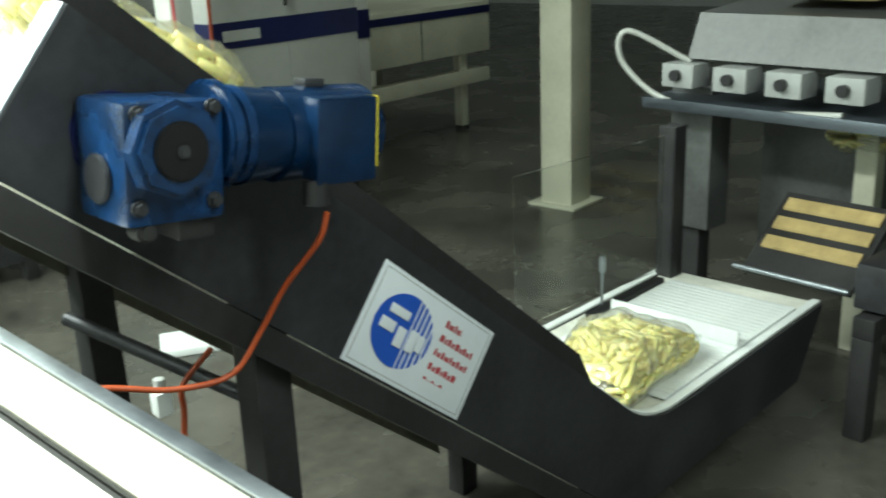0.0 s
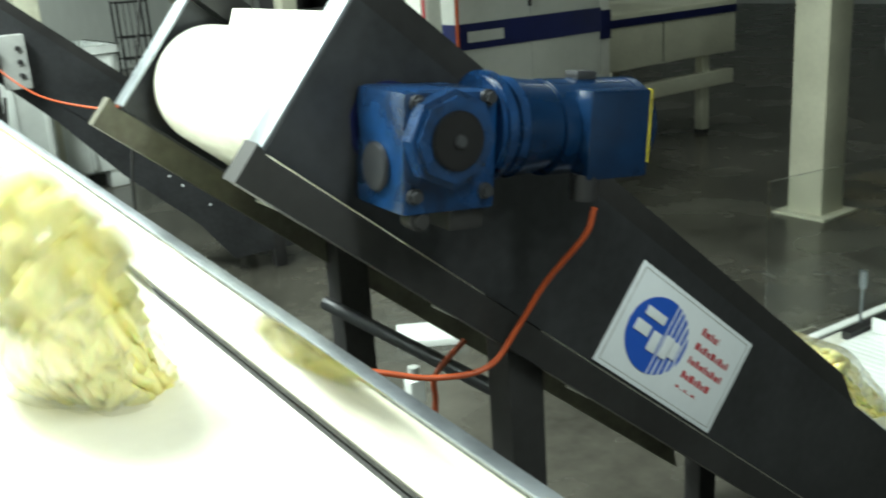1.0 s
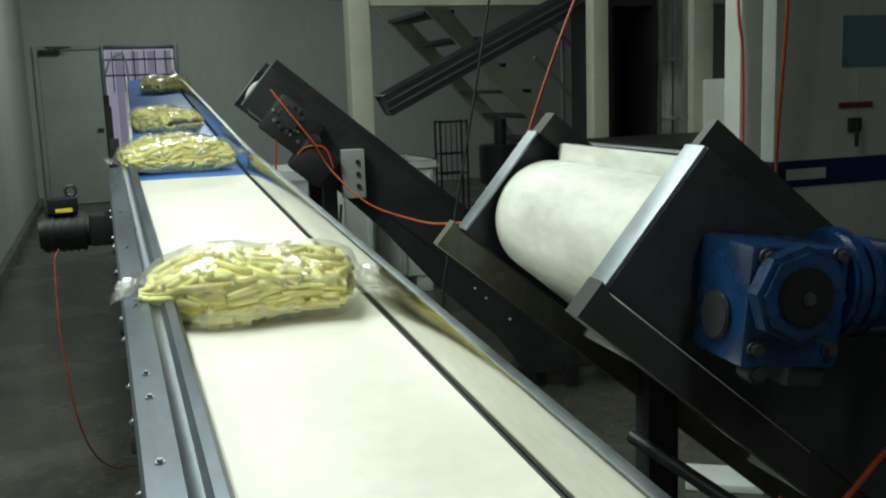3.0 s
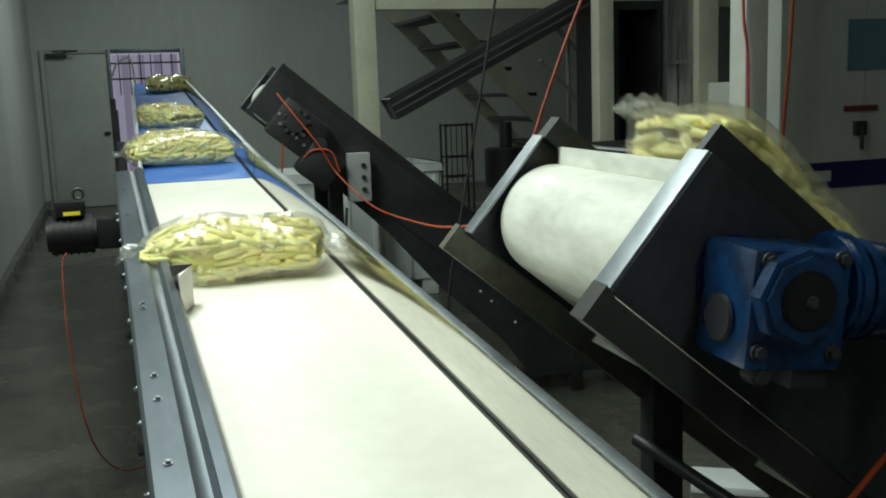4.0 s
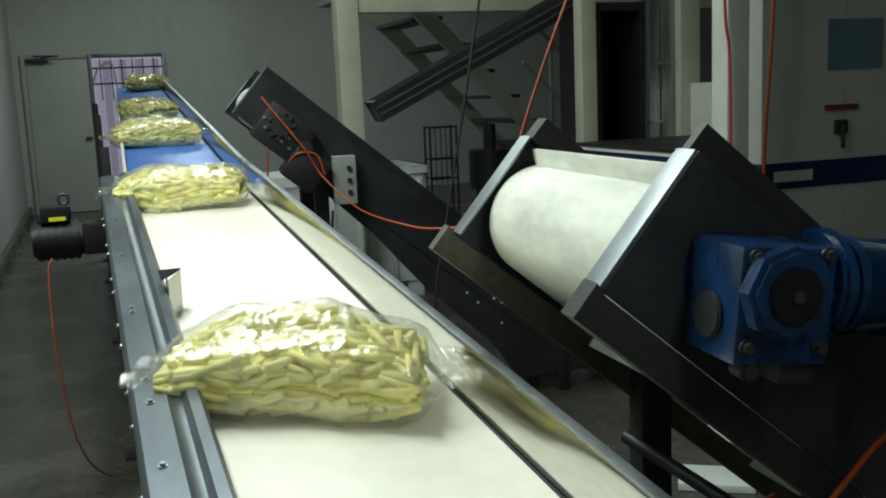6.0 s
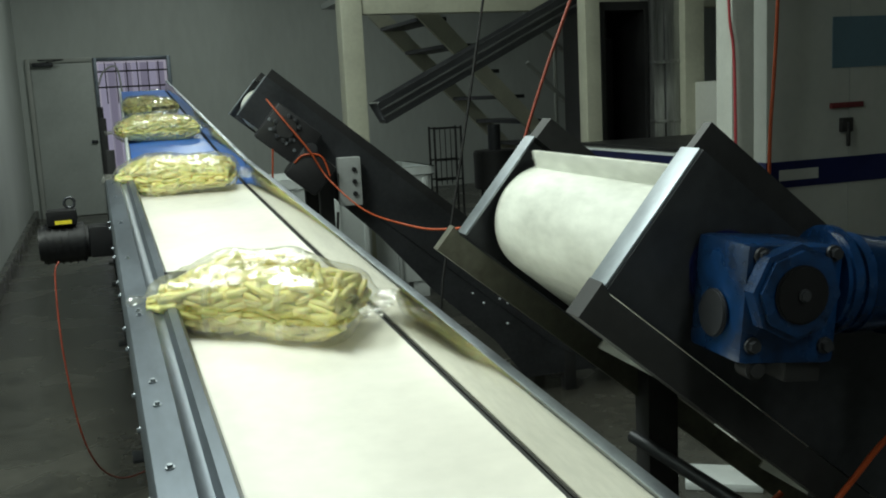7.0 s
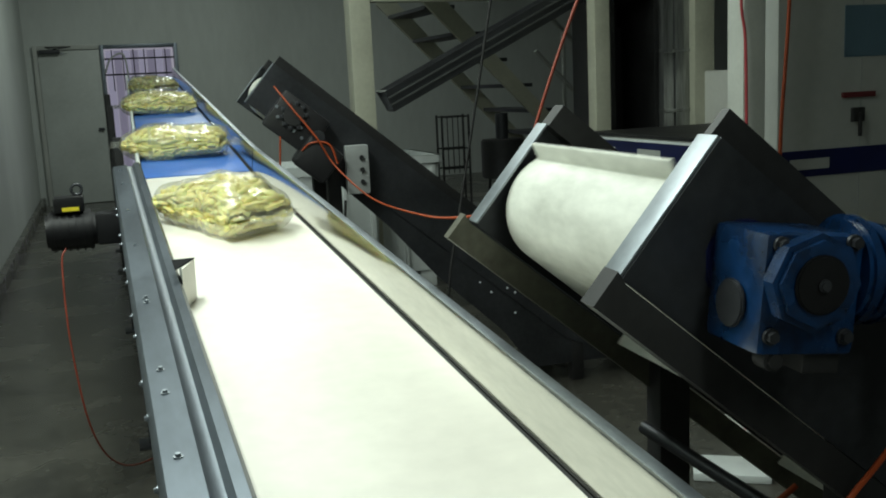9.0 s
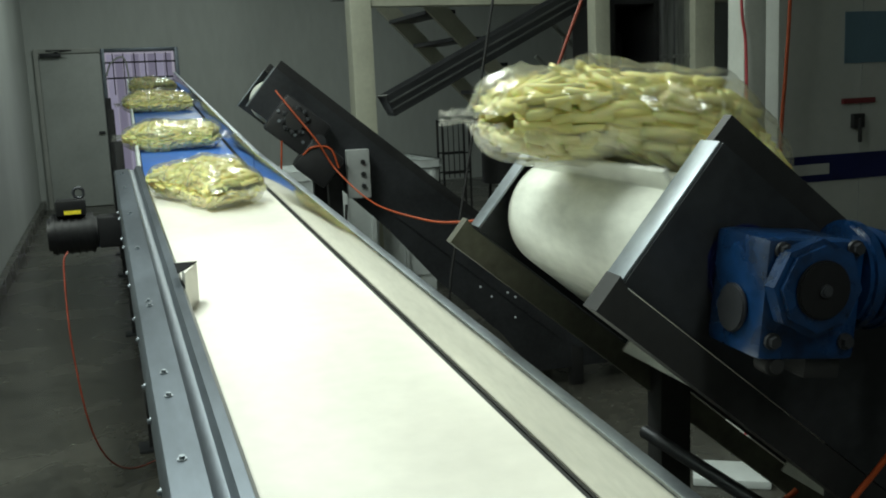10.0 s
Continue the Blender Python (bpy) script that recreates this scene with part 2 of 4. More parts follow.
# plain panel that glows by itself; no room is built behind the strips
structure("backdrop", boxes((DO0 - 0.6, DO1 + 0.6, 15.4, 15.44, 0.0, 3.0)), BEYOND, "glowing lilac panel standing in for the lit room beyond the doorway", "backdrop")
structure("baseboard", boxes((-0.655, -0.60, -3.0, 14.4, 0.0, 0.12), bevel=0.006), CONCRETE, "concrete kerb along the wall", "kerb")


def doorway():
    d = thing("doorway", HALL @ pose(0, 14.4, 0), "doorway hung with clear vinyl strips and a steel guard", "doorway", kind="structure")
    part("jamb", boxes((DO0 - 0.05, DO0, -0.03, 0.0, 0, DH + 0.05), bevel=0.004), GALV, d)
    part("jamb", boxes((DO1, DO1 + 0.05, -0.03, 0.0, 0, DH + 0.05), bevel=0.004), GALV, d)
    part("lintel", boxes((DO0, DO1, -0.03, 0.0, DH, DH + 0.05), bevel=0.004), GALV, d)
    for i in range(8):
        x = DO0 + 0.02 + i * 0.108
        part("strip", extrude([(x, 0.02), (x + 0.02, 0.01), (x + 0.10, 0.03), (x + 0.10, 2.04), (x, 2.04)], 0.03 + 0.004 * (i % 2), 0.036 + 0.004 * (i % 2)), (STRIP, STRIP_WORN)[i % 2], d)
    for z in (1.72, 1.93):
        part("guard_bar", cyl(0.012, DO1 - DO0, pose(DO0, -0.05, z, 0, 90, 0), seg=10), BLACKSTEEL, d)
    for i in range(6):
        part("guard_rod", cyl(0.007, 0.55, pose(DO0 + 0.1 + i * 0.14, -0.05, 1.5), seg=8), BLACKSTEEL, d)
    part("cable_bundle", pipe([(DO0 + 0.0, -0.06, 1.75), (DO0 + 0.08, -0.08, 1.93), (DO0 + 0.25, -0.06, 1.98), (DO0 + 0.3, -0.06, 1.6)], 0.012), WHITEPANEL, d)


doorway()


def door():
    d = thing("door_1", HALL @ pose(0, 14.4, 0), "closed grey painted steel door with a closer", "door", kind="structure")
    x0, x1 = -0.50, 0.27
    part("leaf", boxes((x0, x1, -0.03, -0.004, 0.01, 2.06), bevel=0.004), DOORPAINT, d)
    part("frame", boxes((x0 - 0.06, x0 - 0.004, -0.05, -0.002, 0, 2.13), (x0 - 0.004, x1, -0.05, -0.002, 2.07, 2.13), bevel=0.003), WHITEPANEL, d)
    part("closer", boxes((x0 + 0.02, x0 + 0.28, -0.10, -0.052, 2.02, 2.075), bevel=0.008), DARKSTEEL, d)
    part("closer_arm", pipe([(x0 + 0.2, -0.11, 2.08), (x0 + 0.42, -0.2, 2.1), (x0 + 0.1, -0.05, 2.11)], 0.008, smooth=False), DARKSTEEL, d)
    part("handle", boxes((x1 - 0.1, x1 - 0.02, -0.07, -0.032, 0.98, 1.02), bevel=0.008), DARKSTEEL, d)


door()
structure("wall_box", boxes((-0.66, -0.60, 8.3, 8.5, 1.15, 1.42), bevel=0.008), GREYBOX, "small grey electrical box on the wall", "electrical box")

# ---- main conveyor ----
PITCH = 4.5
BELT = HALL @ pose(0, 1.112, 0.886, PITCH, 0, 0)
SJ, S0, S1 = 2.83, -1.3, 8.75
BLUE = BELT @ pose(0.5, SJ, 0, 0, 0, -1.55) @ pose(-0.5, -SJ, 0)


def rail_profile():
    return [(0.215, -0.10), (0.213, 0.045), (0.218, 0.052), (0.262, 0.056), (0.270, 0.050), (0.282, 0.050), (0.290, 0.062), (0.305, 0.064), (0.312, 0.055), (0.312, -0.10), (0.300, -0.10), (0.300, 0.03), (0.225, 0.03), (0.225, -0.10)]


def guard_profile():
    return [(0.712, -0.10), (0.713, 0.0), (0.7205, 0.080), (0.7225, 0.084), (0.732, 0.085), (0.735, 0.082), (0.735, -0.13), (0.729, -0.13), (0.729, 0.078), (0.7225, 0.074), (0.717, 0.0), (0.717, -0.10)]


def slim_profile():
    return [(0.298, -0.12), (0.298, 0.030), (0.303, 0.035), (0.309, 0.035), (0.313, 0.030), (0.313, -0.12)]


def belt_section(name, m, s0, s1, belt_mat, label, rail_mat):
    c = thing(name, m, label, "conveyor", "main conveyor")
    part("belt", boxes((0.318, 0.7045, s0, s1, -0.014, 0.0), bevel=0.002), belt_mat, c)
    part("slider_bed", boxes((0.316, 0.71, s0 + 0.03, s1 - 0.03, -0.05, -0.03)), GALV, c)
    part("gap_seal", boxes((0.7052, 0.7115, s0, s1, -0.03, -0.002)), RUBBER, c, "black rubber seal strip")
    part("side_rail", extrude(rail_profile() if belt_mat is CREAM else slim_profile(), s0, s1), rail_mat, c)
    part("guard", extrude(guard_profile(), s0, s1), STAIN, c, "folded stainless side guard")
    part("guard_lip", boxes((0.7195, 0.7365, s0, s1, 0.0865, 0.0890), bevel=0.0008), BRIGHT, c, "dull folded top edge of the guard")
    part("return_belt", boxes((0.33, 0.69, s0 + 0.05, s1 - 0.05, -0.20, -0.192)), belt_mat, c)
    for s in (s0 + 0.02, s1 - 0.02):
        part("end_roller", cyl(0.04, 0.40, pose(0.31, s, -0.09, 0, 90, 0), seg=20), DARKSTEEL, c)
    return c


cream = belt_section("cream_belt_conveyor", BELT, S0, SJ - 0.01, CREAM, "long inclined conveyor with a cream rubber belt and galvanised side rails", GALV)
blue = belt_section("blue_belt_conveyor", BLUE, SJ + 0.01, S1, BLUE_BELT, "inclined conveyor with a blue belt and pale side rails", BINWHITE)


def bolts(c):
    head = mesh_of("bolt", join(cyl(0.0065, 0.002, seg=12), cyl(0.004, 0.006, seg=6)), BRIGHT)
    for s in (0.12, 0.30, 0.52, 0.62, 1.0, 1.03, 1.5, 1.95, 2.4, 2.7):
        b = new("bolt", head)
        b.parent, b.matrix_local = c, pose(0.238, s, 0.0535)
    for i in range(14):
        b = new("bolt", head)
        b.parent, b.matrix_local = c, pose(0.2135, -0.2 + 0.21 * i, -0.03 - 0.02 * (i % 2), 0, -90, 0)


bolts(cream)


def deflector():
    """Triangular folded plate: sloping cream face, dark open top."""
    def prism(corners, z0, z1):
        bm = bmesh.new()
        lo, hi = [bm.verts.new((x, y, z0)) for x, y in corners], [bm.verts.new((x, y, z1)) for x, y in corners]
        for k in range(3):
            bm.faces.new((lo[k], lo[(k + 1) % 3], hi[(k + 1) % 3], hi[k]))
        bm.faces.new(lo[::-1])
        bm.faces.new(hi)
        return bm

    part("deflector", prism([(0.3135, 1.10), (0.345, 1.18), (0.3135, 1.18)], 0.001, 0.085), CREAM, cream, "small folded cream deflector plate on the rail")
    part("deflector_top", prism([(0.300, 1.095), (0.346, 1.182), (0.300, 1.182)], 0.086, 0.088), SOOT, cream, "black top of the deflector")


deflector()


def stand(s, name="conveyor_stand"):
    """Pair of legs under the conveyor down to the floor."""
    top = BELT @ Vector((0.5, s, -0.10))
    loc = HALL.inverted() @ top
    st = thing(name, HALL @ pose(0.5, loc.y, 0), "dark steel conveyor stand bolted to the floor", "stand", "conveyor stands")
    for x in (-0.25, 0.23):
        part("leg", boxes((x, x + 0.05, -0.025, 0.025, 0.01, loc.z - 0.02), bevel=0.003), BLACKSTEEL, st)
        part("foot_plate", boxes((x - 0.04, x + 0.09, -0.06, 0.06, 0.0, 0.012), bevel=0.002), DARKSTEEL, st)
    part("cross_bar", boxes((-0.20, 0.23, -0.02, 0.02, 0.3, 0.34), bevel=0.002), BLACKSTEEL, st)


for s in (-0.9, 1.35, 3.1, 5.2, 7.4, 8.6):
    stand(s)


def side_motor():
    m = thing("drive_motor", BELT @ pose(0.085, 2.40, -0.08, -PITCH, 0, 0), "black electric drive motor with a yellow plate beside the rail", "motor")
    part("body", cyl(0.062, 0.15, pose(-0.09, 0, 0, 0, 90, 0), seg=28, bevel=0.01), MOTORBLACK, m)
    for i in range(6):
        part("fin", cyl(0.067, 0.005, pose(-0.07 + 0.022 * i, 0, 0, 0, 90, 0), seg=28), MOTORBLACK, m)
    part("gearbox", boxes((0.06, 0.15, -0.05, 0.05, -0.05, 0.05), bevel=0.01), MOTORBLACK, m)
    part("terminal_box", boxes((-0.06, 0.03, -0.05, 0.04, 0.06, 0.11), bevel=0.008), MOTORBLACK, m)
    part("name_plate", boxes((-0.035, 0.015, -0.053, -0.0505, 0.066, 0.078)), YELLOW, m, "yellow name plate with unreadable bars")
    part("lifting_eye", join(pipe([(0.012 + 0.016 * math.cos(a), -0.0, 0.128 + 0.016 * math.sin(a)) for a in [k * math.pi / 4 for k in range(9)]], 0.005)), DARKSTEEL, m)


side_motor()

# ---- infeed conveyors ----
SLOPE = 39.9
CA, SA = math.cos(radians(SLOPE)), math.sin(radians(SLOPE))
TURN = 5.2


def incline_frame(ax, ay, az):
    """x runs down the slope, z is its upward normal, y runs across from the near side."""
    return pose(ax, ay, az, 0, 0, TURN) @ pose(0, 0, 0, 0, SLOPE, 0)


def side_outline(lo, hi, end, run, low):
    """Outline in (d, n) of a side plate that follows the slope, bends, then runs level."""
    return foot_curve(hi, end, run, low) + foot_curve(lo, end, run, low)[::-1]


def foot_curve(n, end, run, low):
    """Points at normal offset n: down the slope to the bend at run, then level for low metres."""
    k = (0.092 - n) * math.tan(radians(SLOPE / 2))
    bend = run + k
    out = [(end, n)]
    a, b = 0.13, 0.13
    for i in range(9):
        t = i / 8
        p = ((bend - a), n)
        q = (bend + b * CA, n + b * SA)
        out.append(((1 - t) ** 2 * p[0] + 2 * t * (1 - t) * bend + t * t * q[0], (1 - t) ** 2 * p[1] + 2 * t * (1 - t) * n + t * t * q[1]))
    out.append((bend + (low - k) * CA, n + (low - k) * SA))
    return out


def sweep_plate(outline, y0, y1, m):
    bm = bmesh.new()
    a = [bm.verts.new(m @ Vector((d, y0, n))) for d, n in outline]
    b = [bm.verts.new(m @ Vector((d, y1, n))) for d, n in outline]
    k = len(outline)
    for i in range(k):
        bm.faces.new((a[i], a[(i + 1) % k], b[(i + 1) % k], b[i]))
    bm.faces.new(a[::-1])
    bm.faces.new(b)
    bmesh.ops.recalc_face_normals(bm, faces=bm.faces[:])
    bmesh.ops.triangulate(bm, faces=[f for f in bm.faces if len(f.verts) > 4])
    return bm


def ibox(m, x0, x1, y0, y1, z0, z1, bevel=0.0):
    bm = boxes((x0, x1, y0, y1, z0, z1), bevel=bevel)
    bmesh.ops.transform(bm, matrix=m, verts=bm.verts[:])
    return bm


def infeed(name, ax, ay, az, width, run, low, label, channel=True):
    """Incline conveyor: head roller axis at (ax, az), near plate at ay, feet on the floor."""
    base = pose(ax, ay, 0, 0, 0, TURN)
    c = thing(name, base, label, "conveyor", "infeed conveyors")
    m = base.inverted() @ incline_frame(ax, ay, az)
    w = width
    near = side_outline(-0.10, 0.095, -0.099, run, low)
    for y0 in (0.006, w - 0.03):
        part("belt_edge", sweep_plate([p for p in foot_curve(0.100, run - 0.25, run, low)] + [p for p in foot_curve(0.094, run - 0.25, run, low)][::-1], y0, y0 + 0.024, m), BINWHITE, c, "white plastic wear strip")
    part("side_plate", sweep_plate(near, -0.004, 0.0, m), DARKSTEEL, c, "dark brushed steel side plate")
    part("side_plate", sweep_plate(near, w, w + 0.004, m), DARKSTEEL, c, "dark brushed steel side plate")
    for y0, y1 in ((-0.001, 0.040), (w - 0.036, w + 0.004)):
        part("end_flange", ibox(m, -0.103, -0.099, y0, y1, -0.10, 0.095, 0.001), BRIGHT, c, "bright folded end flange")
    for y0, y1 in ((0.024, 0.040), (w - 0.034, w + 0.002)):
        part("guard_strip", sweep_plate([(-0.097, 0.0955), (-0.096, 0.136), (run - 0.34, 0.136), (run - 0.24, 0.0955)], y0, y1, m), BLACKSTEEL, c)
    # far channel: stained, and paler because light on it is in the colour
    for y0, y1, skin in ((-0.022, 0.012, BLACKSTEEL), (w - 0.012, w + 0.012, STAINPLATE)) if channel else ():
        part("lower_channel", sweep_plate([(-0.118, -0.098), (-0.118, -0.145), (run + 0.02, -0.145), (run - 0.03, -0.104), (-0.1, -0.104)], y0, y1, m), skin, c)
    part("roller", sweep_cyl(m, 0.084, 0.03, w - 0.03), DARKSTEEL, c)
    # belt wrapped round the head, then down the slope and level at the foot
    def loop(r):
        prof = foot_curve(r, 0.0, run, low)[:0:-1]
        prof += [(r * math.sin(a), r * math.cos(a)) for a in [-k * math.pi / 30 for k in range(31)]]
        return prof + [(run, -r)]

    bm = sweep_plate(loop(0.092) + loop(0.089)[::-1], 0.035, w - 0.035, m)
    part("belt", bm, ROLLWHITE, c, "worn white belt round the head roller")
    # legs
    for d in (0.325, run + 0.05):
        for y in (0.004, w - 0.05):
            p = m @ Vector((d, y, -0.12))
            part("leg", boxes((p.x, p.x + 0.058, p.y, p.y + 0.05, -0.0, p.z + 0.05), bevel=0.003), BLACKSTEEL, c)
    return c, m


def sweep_cyl(m, r, y0, y1, seg=36):
    bm = cyl(r, y1 - y0, pose(0, y0, 0, -90, 0, 0), seg=seg)
    bmesh.ops.transform(bm, matrix=m, verts=bm.verts[:])
    return bm


H1 = (0.686, 1.257, 1.191)
inf1, m1 = infeed("infeed_conveyor", *H1, 0.53, 1.465, 0.93, "dark steel incline conveyor with a white belt, level at the foot")
H2 = (0.295, 4.32, 1.375)
inf2, m2 = infeed("infeed_conveyor", *H2, 0.44, 1.70, 0.5, "dark steel incline conveyor with a white belt and orange cables", False)


# deep cover plate that hangs below the far infeed's near side
part("cover_plate", extrude([(0.16, 1.06), (0.42, 0.81), (0.64, 0.555), (0.93, 0.28), (1.07, 0.09), (1.75, 0.09), (1.75, 0.22), (1.30, 0.22), (0.20, 1.12)], 0.006, 0.010), DARKSTEEL, inf2, "dark steel cover plate below the slope")


def gearmotor(m, parent_label):
    g = thing("gear_motor", m, parent_label, "gear motor")
    part("gear_case", boxes((-0.036, 0.082, -0.022, 0.085, -0.082, 0.048), bevel=0.010), GEARBLUE, g)
    part("mounting_face", join(cyl(0.050, 0.03, pose(0.008, 0.115, 0, 90, 0, 0), seg=32, bevel=0.004), boxes((-0.068, 0.0, 0.100, 0.117, -0.02, 0.055), bevel=0.006)), NAVY, g)
    part("end_cap", cyl(0.027, 0.006, pose(-0.0365, 0.03, -0.035, 0, -90, 0), seg=28, bevel=0.002), DARKSTEEL, g)
    part("lower_lug", cyl(0.012, 0.03, pose(-0.01, 0.010, -0.088, 90, 0, 0), seg=18, bevel=0.004), BLACKSTEEL, g)
    part("hub", cyl(0.052, 0.03, pose(0.012, -0.020, 0, 90, 0, 0), seg=8, bevel=0.006), GEARBLUE, g, "faceted blue hub round the shaft")
    part("hub_ring", cyl(0.031, 0.006, pose(0.012, -0.049, 0, 90, 0, 0), seg=24, bevel=0.002), MOTORBLACK, g)
    part("shaft", cyl(0.007, 0.006, pose(0.012, -0.054, 0, 90, 0, 0), seg=16, bevel=0.002), DARKSTEEL, g)
    part("flange", cyl(0.062, 0.020, pose(0.083, 0.025, 0.003, 0, 90, 0), seg=36, bevel=0.005), GEARBLUE, g)
    part("flange", cyl(0.056, 0.022, pose(0.104, 0.025, 0.002, 0, 90, 0), seg=36, bevel=0.005), GEARBLUE, g)
    part("neck", cyl(0.057, 0.05, pose(0.12, 0.025, 0, 0, 90, 0), seg=32, r2=0.052), MOTORNAVY, g)
    bm = cyl(0.056, 0.13, pose(0.165, 0.025, -0.002, 0, 90, 0), seg=32, bevel=0.006)
    part("motor_body", bm, MOTORNAVY, g)
    for i in range(16):
        a = 2 * math.pi * i / 16
        part("fin", boxes((0.175, 0.285, 0.025 + 0.05 * math.cos(a) - 0.002, 0.025 + 0.05 * math.cos(a) + 0.002, 0.05 * math.sin(a) - 0.004, 0.05 * math.sin(a) + 0.004)), MOTORNAVY, g)
    part("terminal_box", boxes((0.190, 0.280, -0.046, -0.014, -0.056, 0.046), bevel=0.005), MOTORNAVY, g)
    part("fan_cover", cyl(0.056, 0.03, pose(0.283, 0.025, -0.002, 0, 90, 0), seg=32, bevel=0.008), MOTORNAVY, g)
    part("warning_strip", boxes((0.2805, 0.284, -0.042, -0.018, -0.04, 0.045)), YELLOW, g, "yellow strip on the motor end")
    part("lifting_lug", boxes((0.215, 0.245, 0.012, 0.036, 0.052, 0.063), bevel=0.003), DARKSTEEL, g)
    head = mesh_of("bolt", join(cyl(0.009, 0.004, seg=16), cyl(0.0065, 0.010, seg=6)), DARKSTEEL)
    for x, z in ((-0.020, 0.036), (0.066, 0.040), (-0.022, -0.060), (0.066, -0.060)):
        b = new("bolt", head)
        b.parent, b.matrix_local = g, pose(x, -0.022, z, 90, 0, 0)
    for x, z in ((-0.055, 0.052), (-0.066, -0.008), (-0.062, 0.022)):
        b = new("bolt", head)
        b.parent, b.matrix_local = g, pose(x, 0.10, z, 90, 0, 0)
    part("torque_foot", boxes((0.03, 0.075, -0.01, 0.05, -0.105, -0.068), bevel=0.004), BLACKSTEEL, g)
    part("cable_gland", cyl(0.016, 0.03, pose(0.20, -0.03, -0.080), seg=14), BLACK, g)
    return g


gearmotor(pose(0.695, 1.163, 1.184, 0, 6, 3), "chipped blue gear motor bolted to the dark side plate")


def sign():
    """Maker's sign, square to the slope, on the near plate."""
    m = incline_frame(*H1) @ pose(0.642, -0.0045, -0.0158, 90, 0, 0) @ Matrix.Diagonal((1.077, 0.862, 1, 1))
    s = thing("maker_sign", m, "white metal sign with a blue striped disc and red writing", "sign")
    part("plate", boxes((-0.145, 0.145, -0.093, 0.093, 0, 0.002), bevel=0.0008), SIGNWHITE, s)
    part("border", boxes((-0.137, 0.137, 0.0845, 0.086, 0.0, 0.0024), (-0.137, 0.137, -0.086, -0.0845, 0, 0.0024), (-0.137, -0.1355, -0.0845, 0.0845, 0, 0.0024), (0.1355, 0.137, -0.0845, 0.0845, 0, 0.0024)), GREYBOX, s)
    # disc cut into stripes on its right half
    bm = bmesh.new()
    cx, r = -0.055, 0.066
    cuts = [(-r, 0.012), (0.016, 0.022), (0.027, 0.033), (0.038, 0.044), (0.050, 0.055), (0.060, 0.065)]
    for x0, x1 in cuts:
        k = 24 if x1 - x0 > 0.03 else 3
        xs = [x0 + (x1 - x0) * i / k for i in range(k + 1)]
        up = [(x, math.sqrt(max(0, r * r - x * x))) for x in xs]
        ring = [(cx + x, h + 1e-4) for x, h in up] + [(cx + x, -h - 1e-4) for x, h in up[::-1]]
        lo = [bm.verts.new((x, y, 0.0026)) for x, y in ring]
        hi = [bm.verts.new((x, y, 0.0036)) for x, y in ring]
        q = len(ring)
        for i in range(q):
            bm.faces.new((lo[i], lo[(i + 1) % q], hi[(i + 1) % q], hi[i]))
        bm.faces.new(hi)
    part("disc", bm, SIGNBLUE, s, "blue disc with white stripes")
    part("emblem", boxes((-0.108, -0.075, -0.012, 0.008, 0.0046, 0.0056), (-0.10, -0.055, 0.02, 0.036, 0.0046, 0.0056), (-0.068, -0.048, -0.03, 0.006, 0.0046, 0.0056), (-0.04, -0.022, -0.028, 0.012, 0.0046, 0.0056), (-0.02, -0.004, -0.02, 0.01, 0.0046, 0.0056), bevel=0.0002), SIGNWHITE, s)
    for i, (y, x1, h) in enumerate(((0.056, 0.070, 0.014), (0.028, 0.115, 0.013), (0.0, 0.118, 0.013), (-0.028, 0.100, 0.013), (-0.052, 0.080, 0.005))):
        x = 0.028
        k = 0
        while x < x1:
            wd = (0.007, 0.010, 0.005, 0.008)[(i + k) % 4]
            part("writing_bar", boxes((x, min(x + wd, x1), y - h / 2, y + h / 2 - 0.004 * (k % 2), 0.002, 0.0026)), SIGNRED, s)
            x += wd + 0.0028
            k += 1


sign()


def cable(name, points, radius, material, label):
    p0 = Vector(points[-1])
    bm = pipe([Vector(p) - p0 for p in points], radius)
    return solid(name, bm, material, Matrix.Translation(p0), label, "cable")


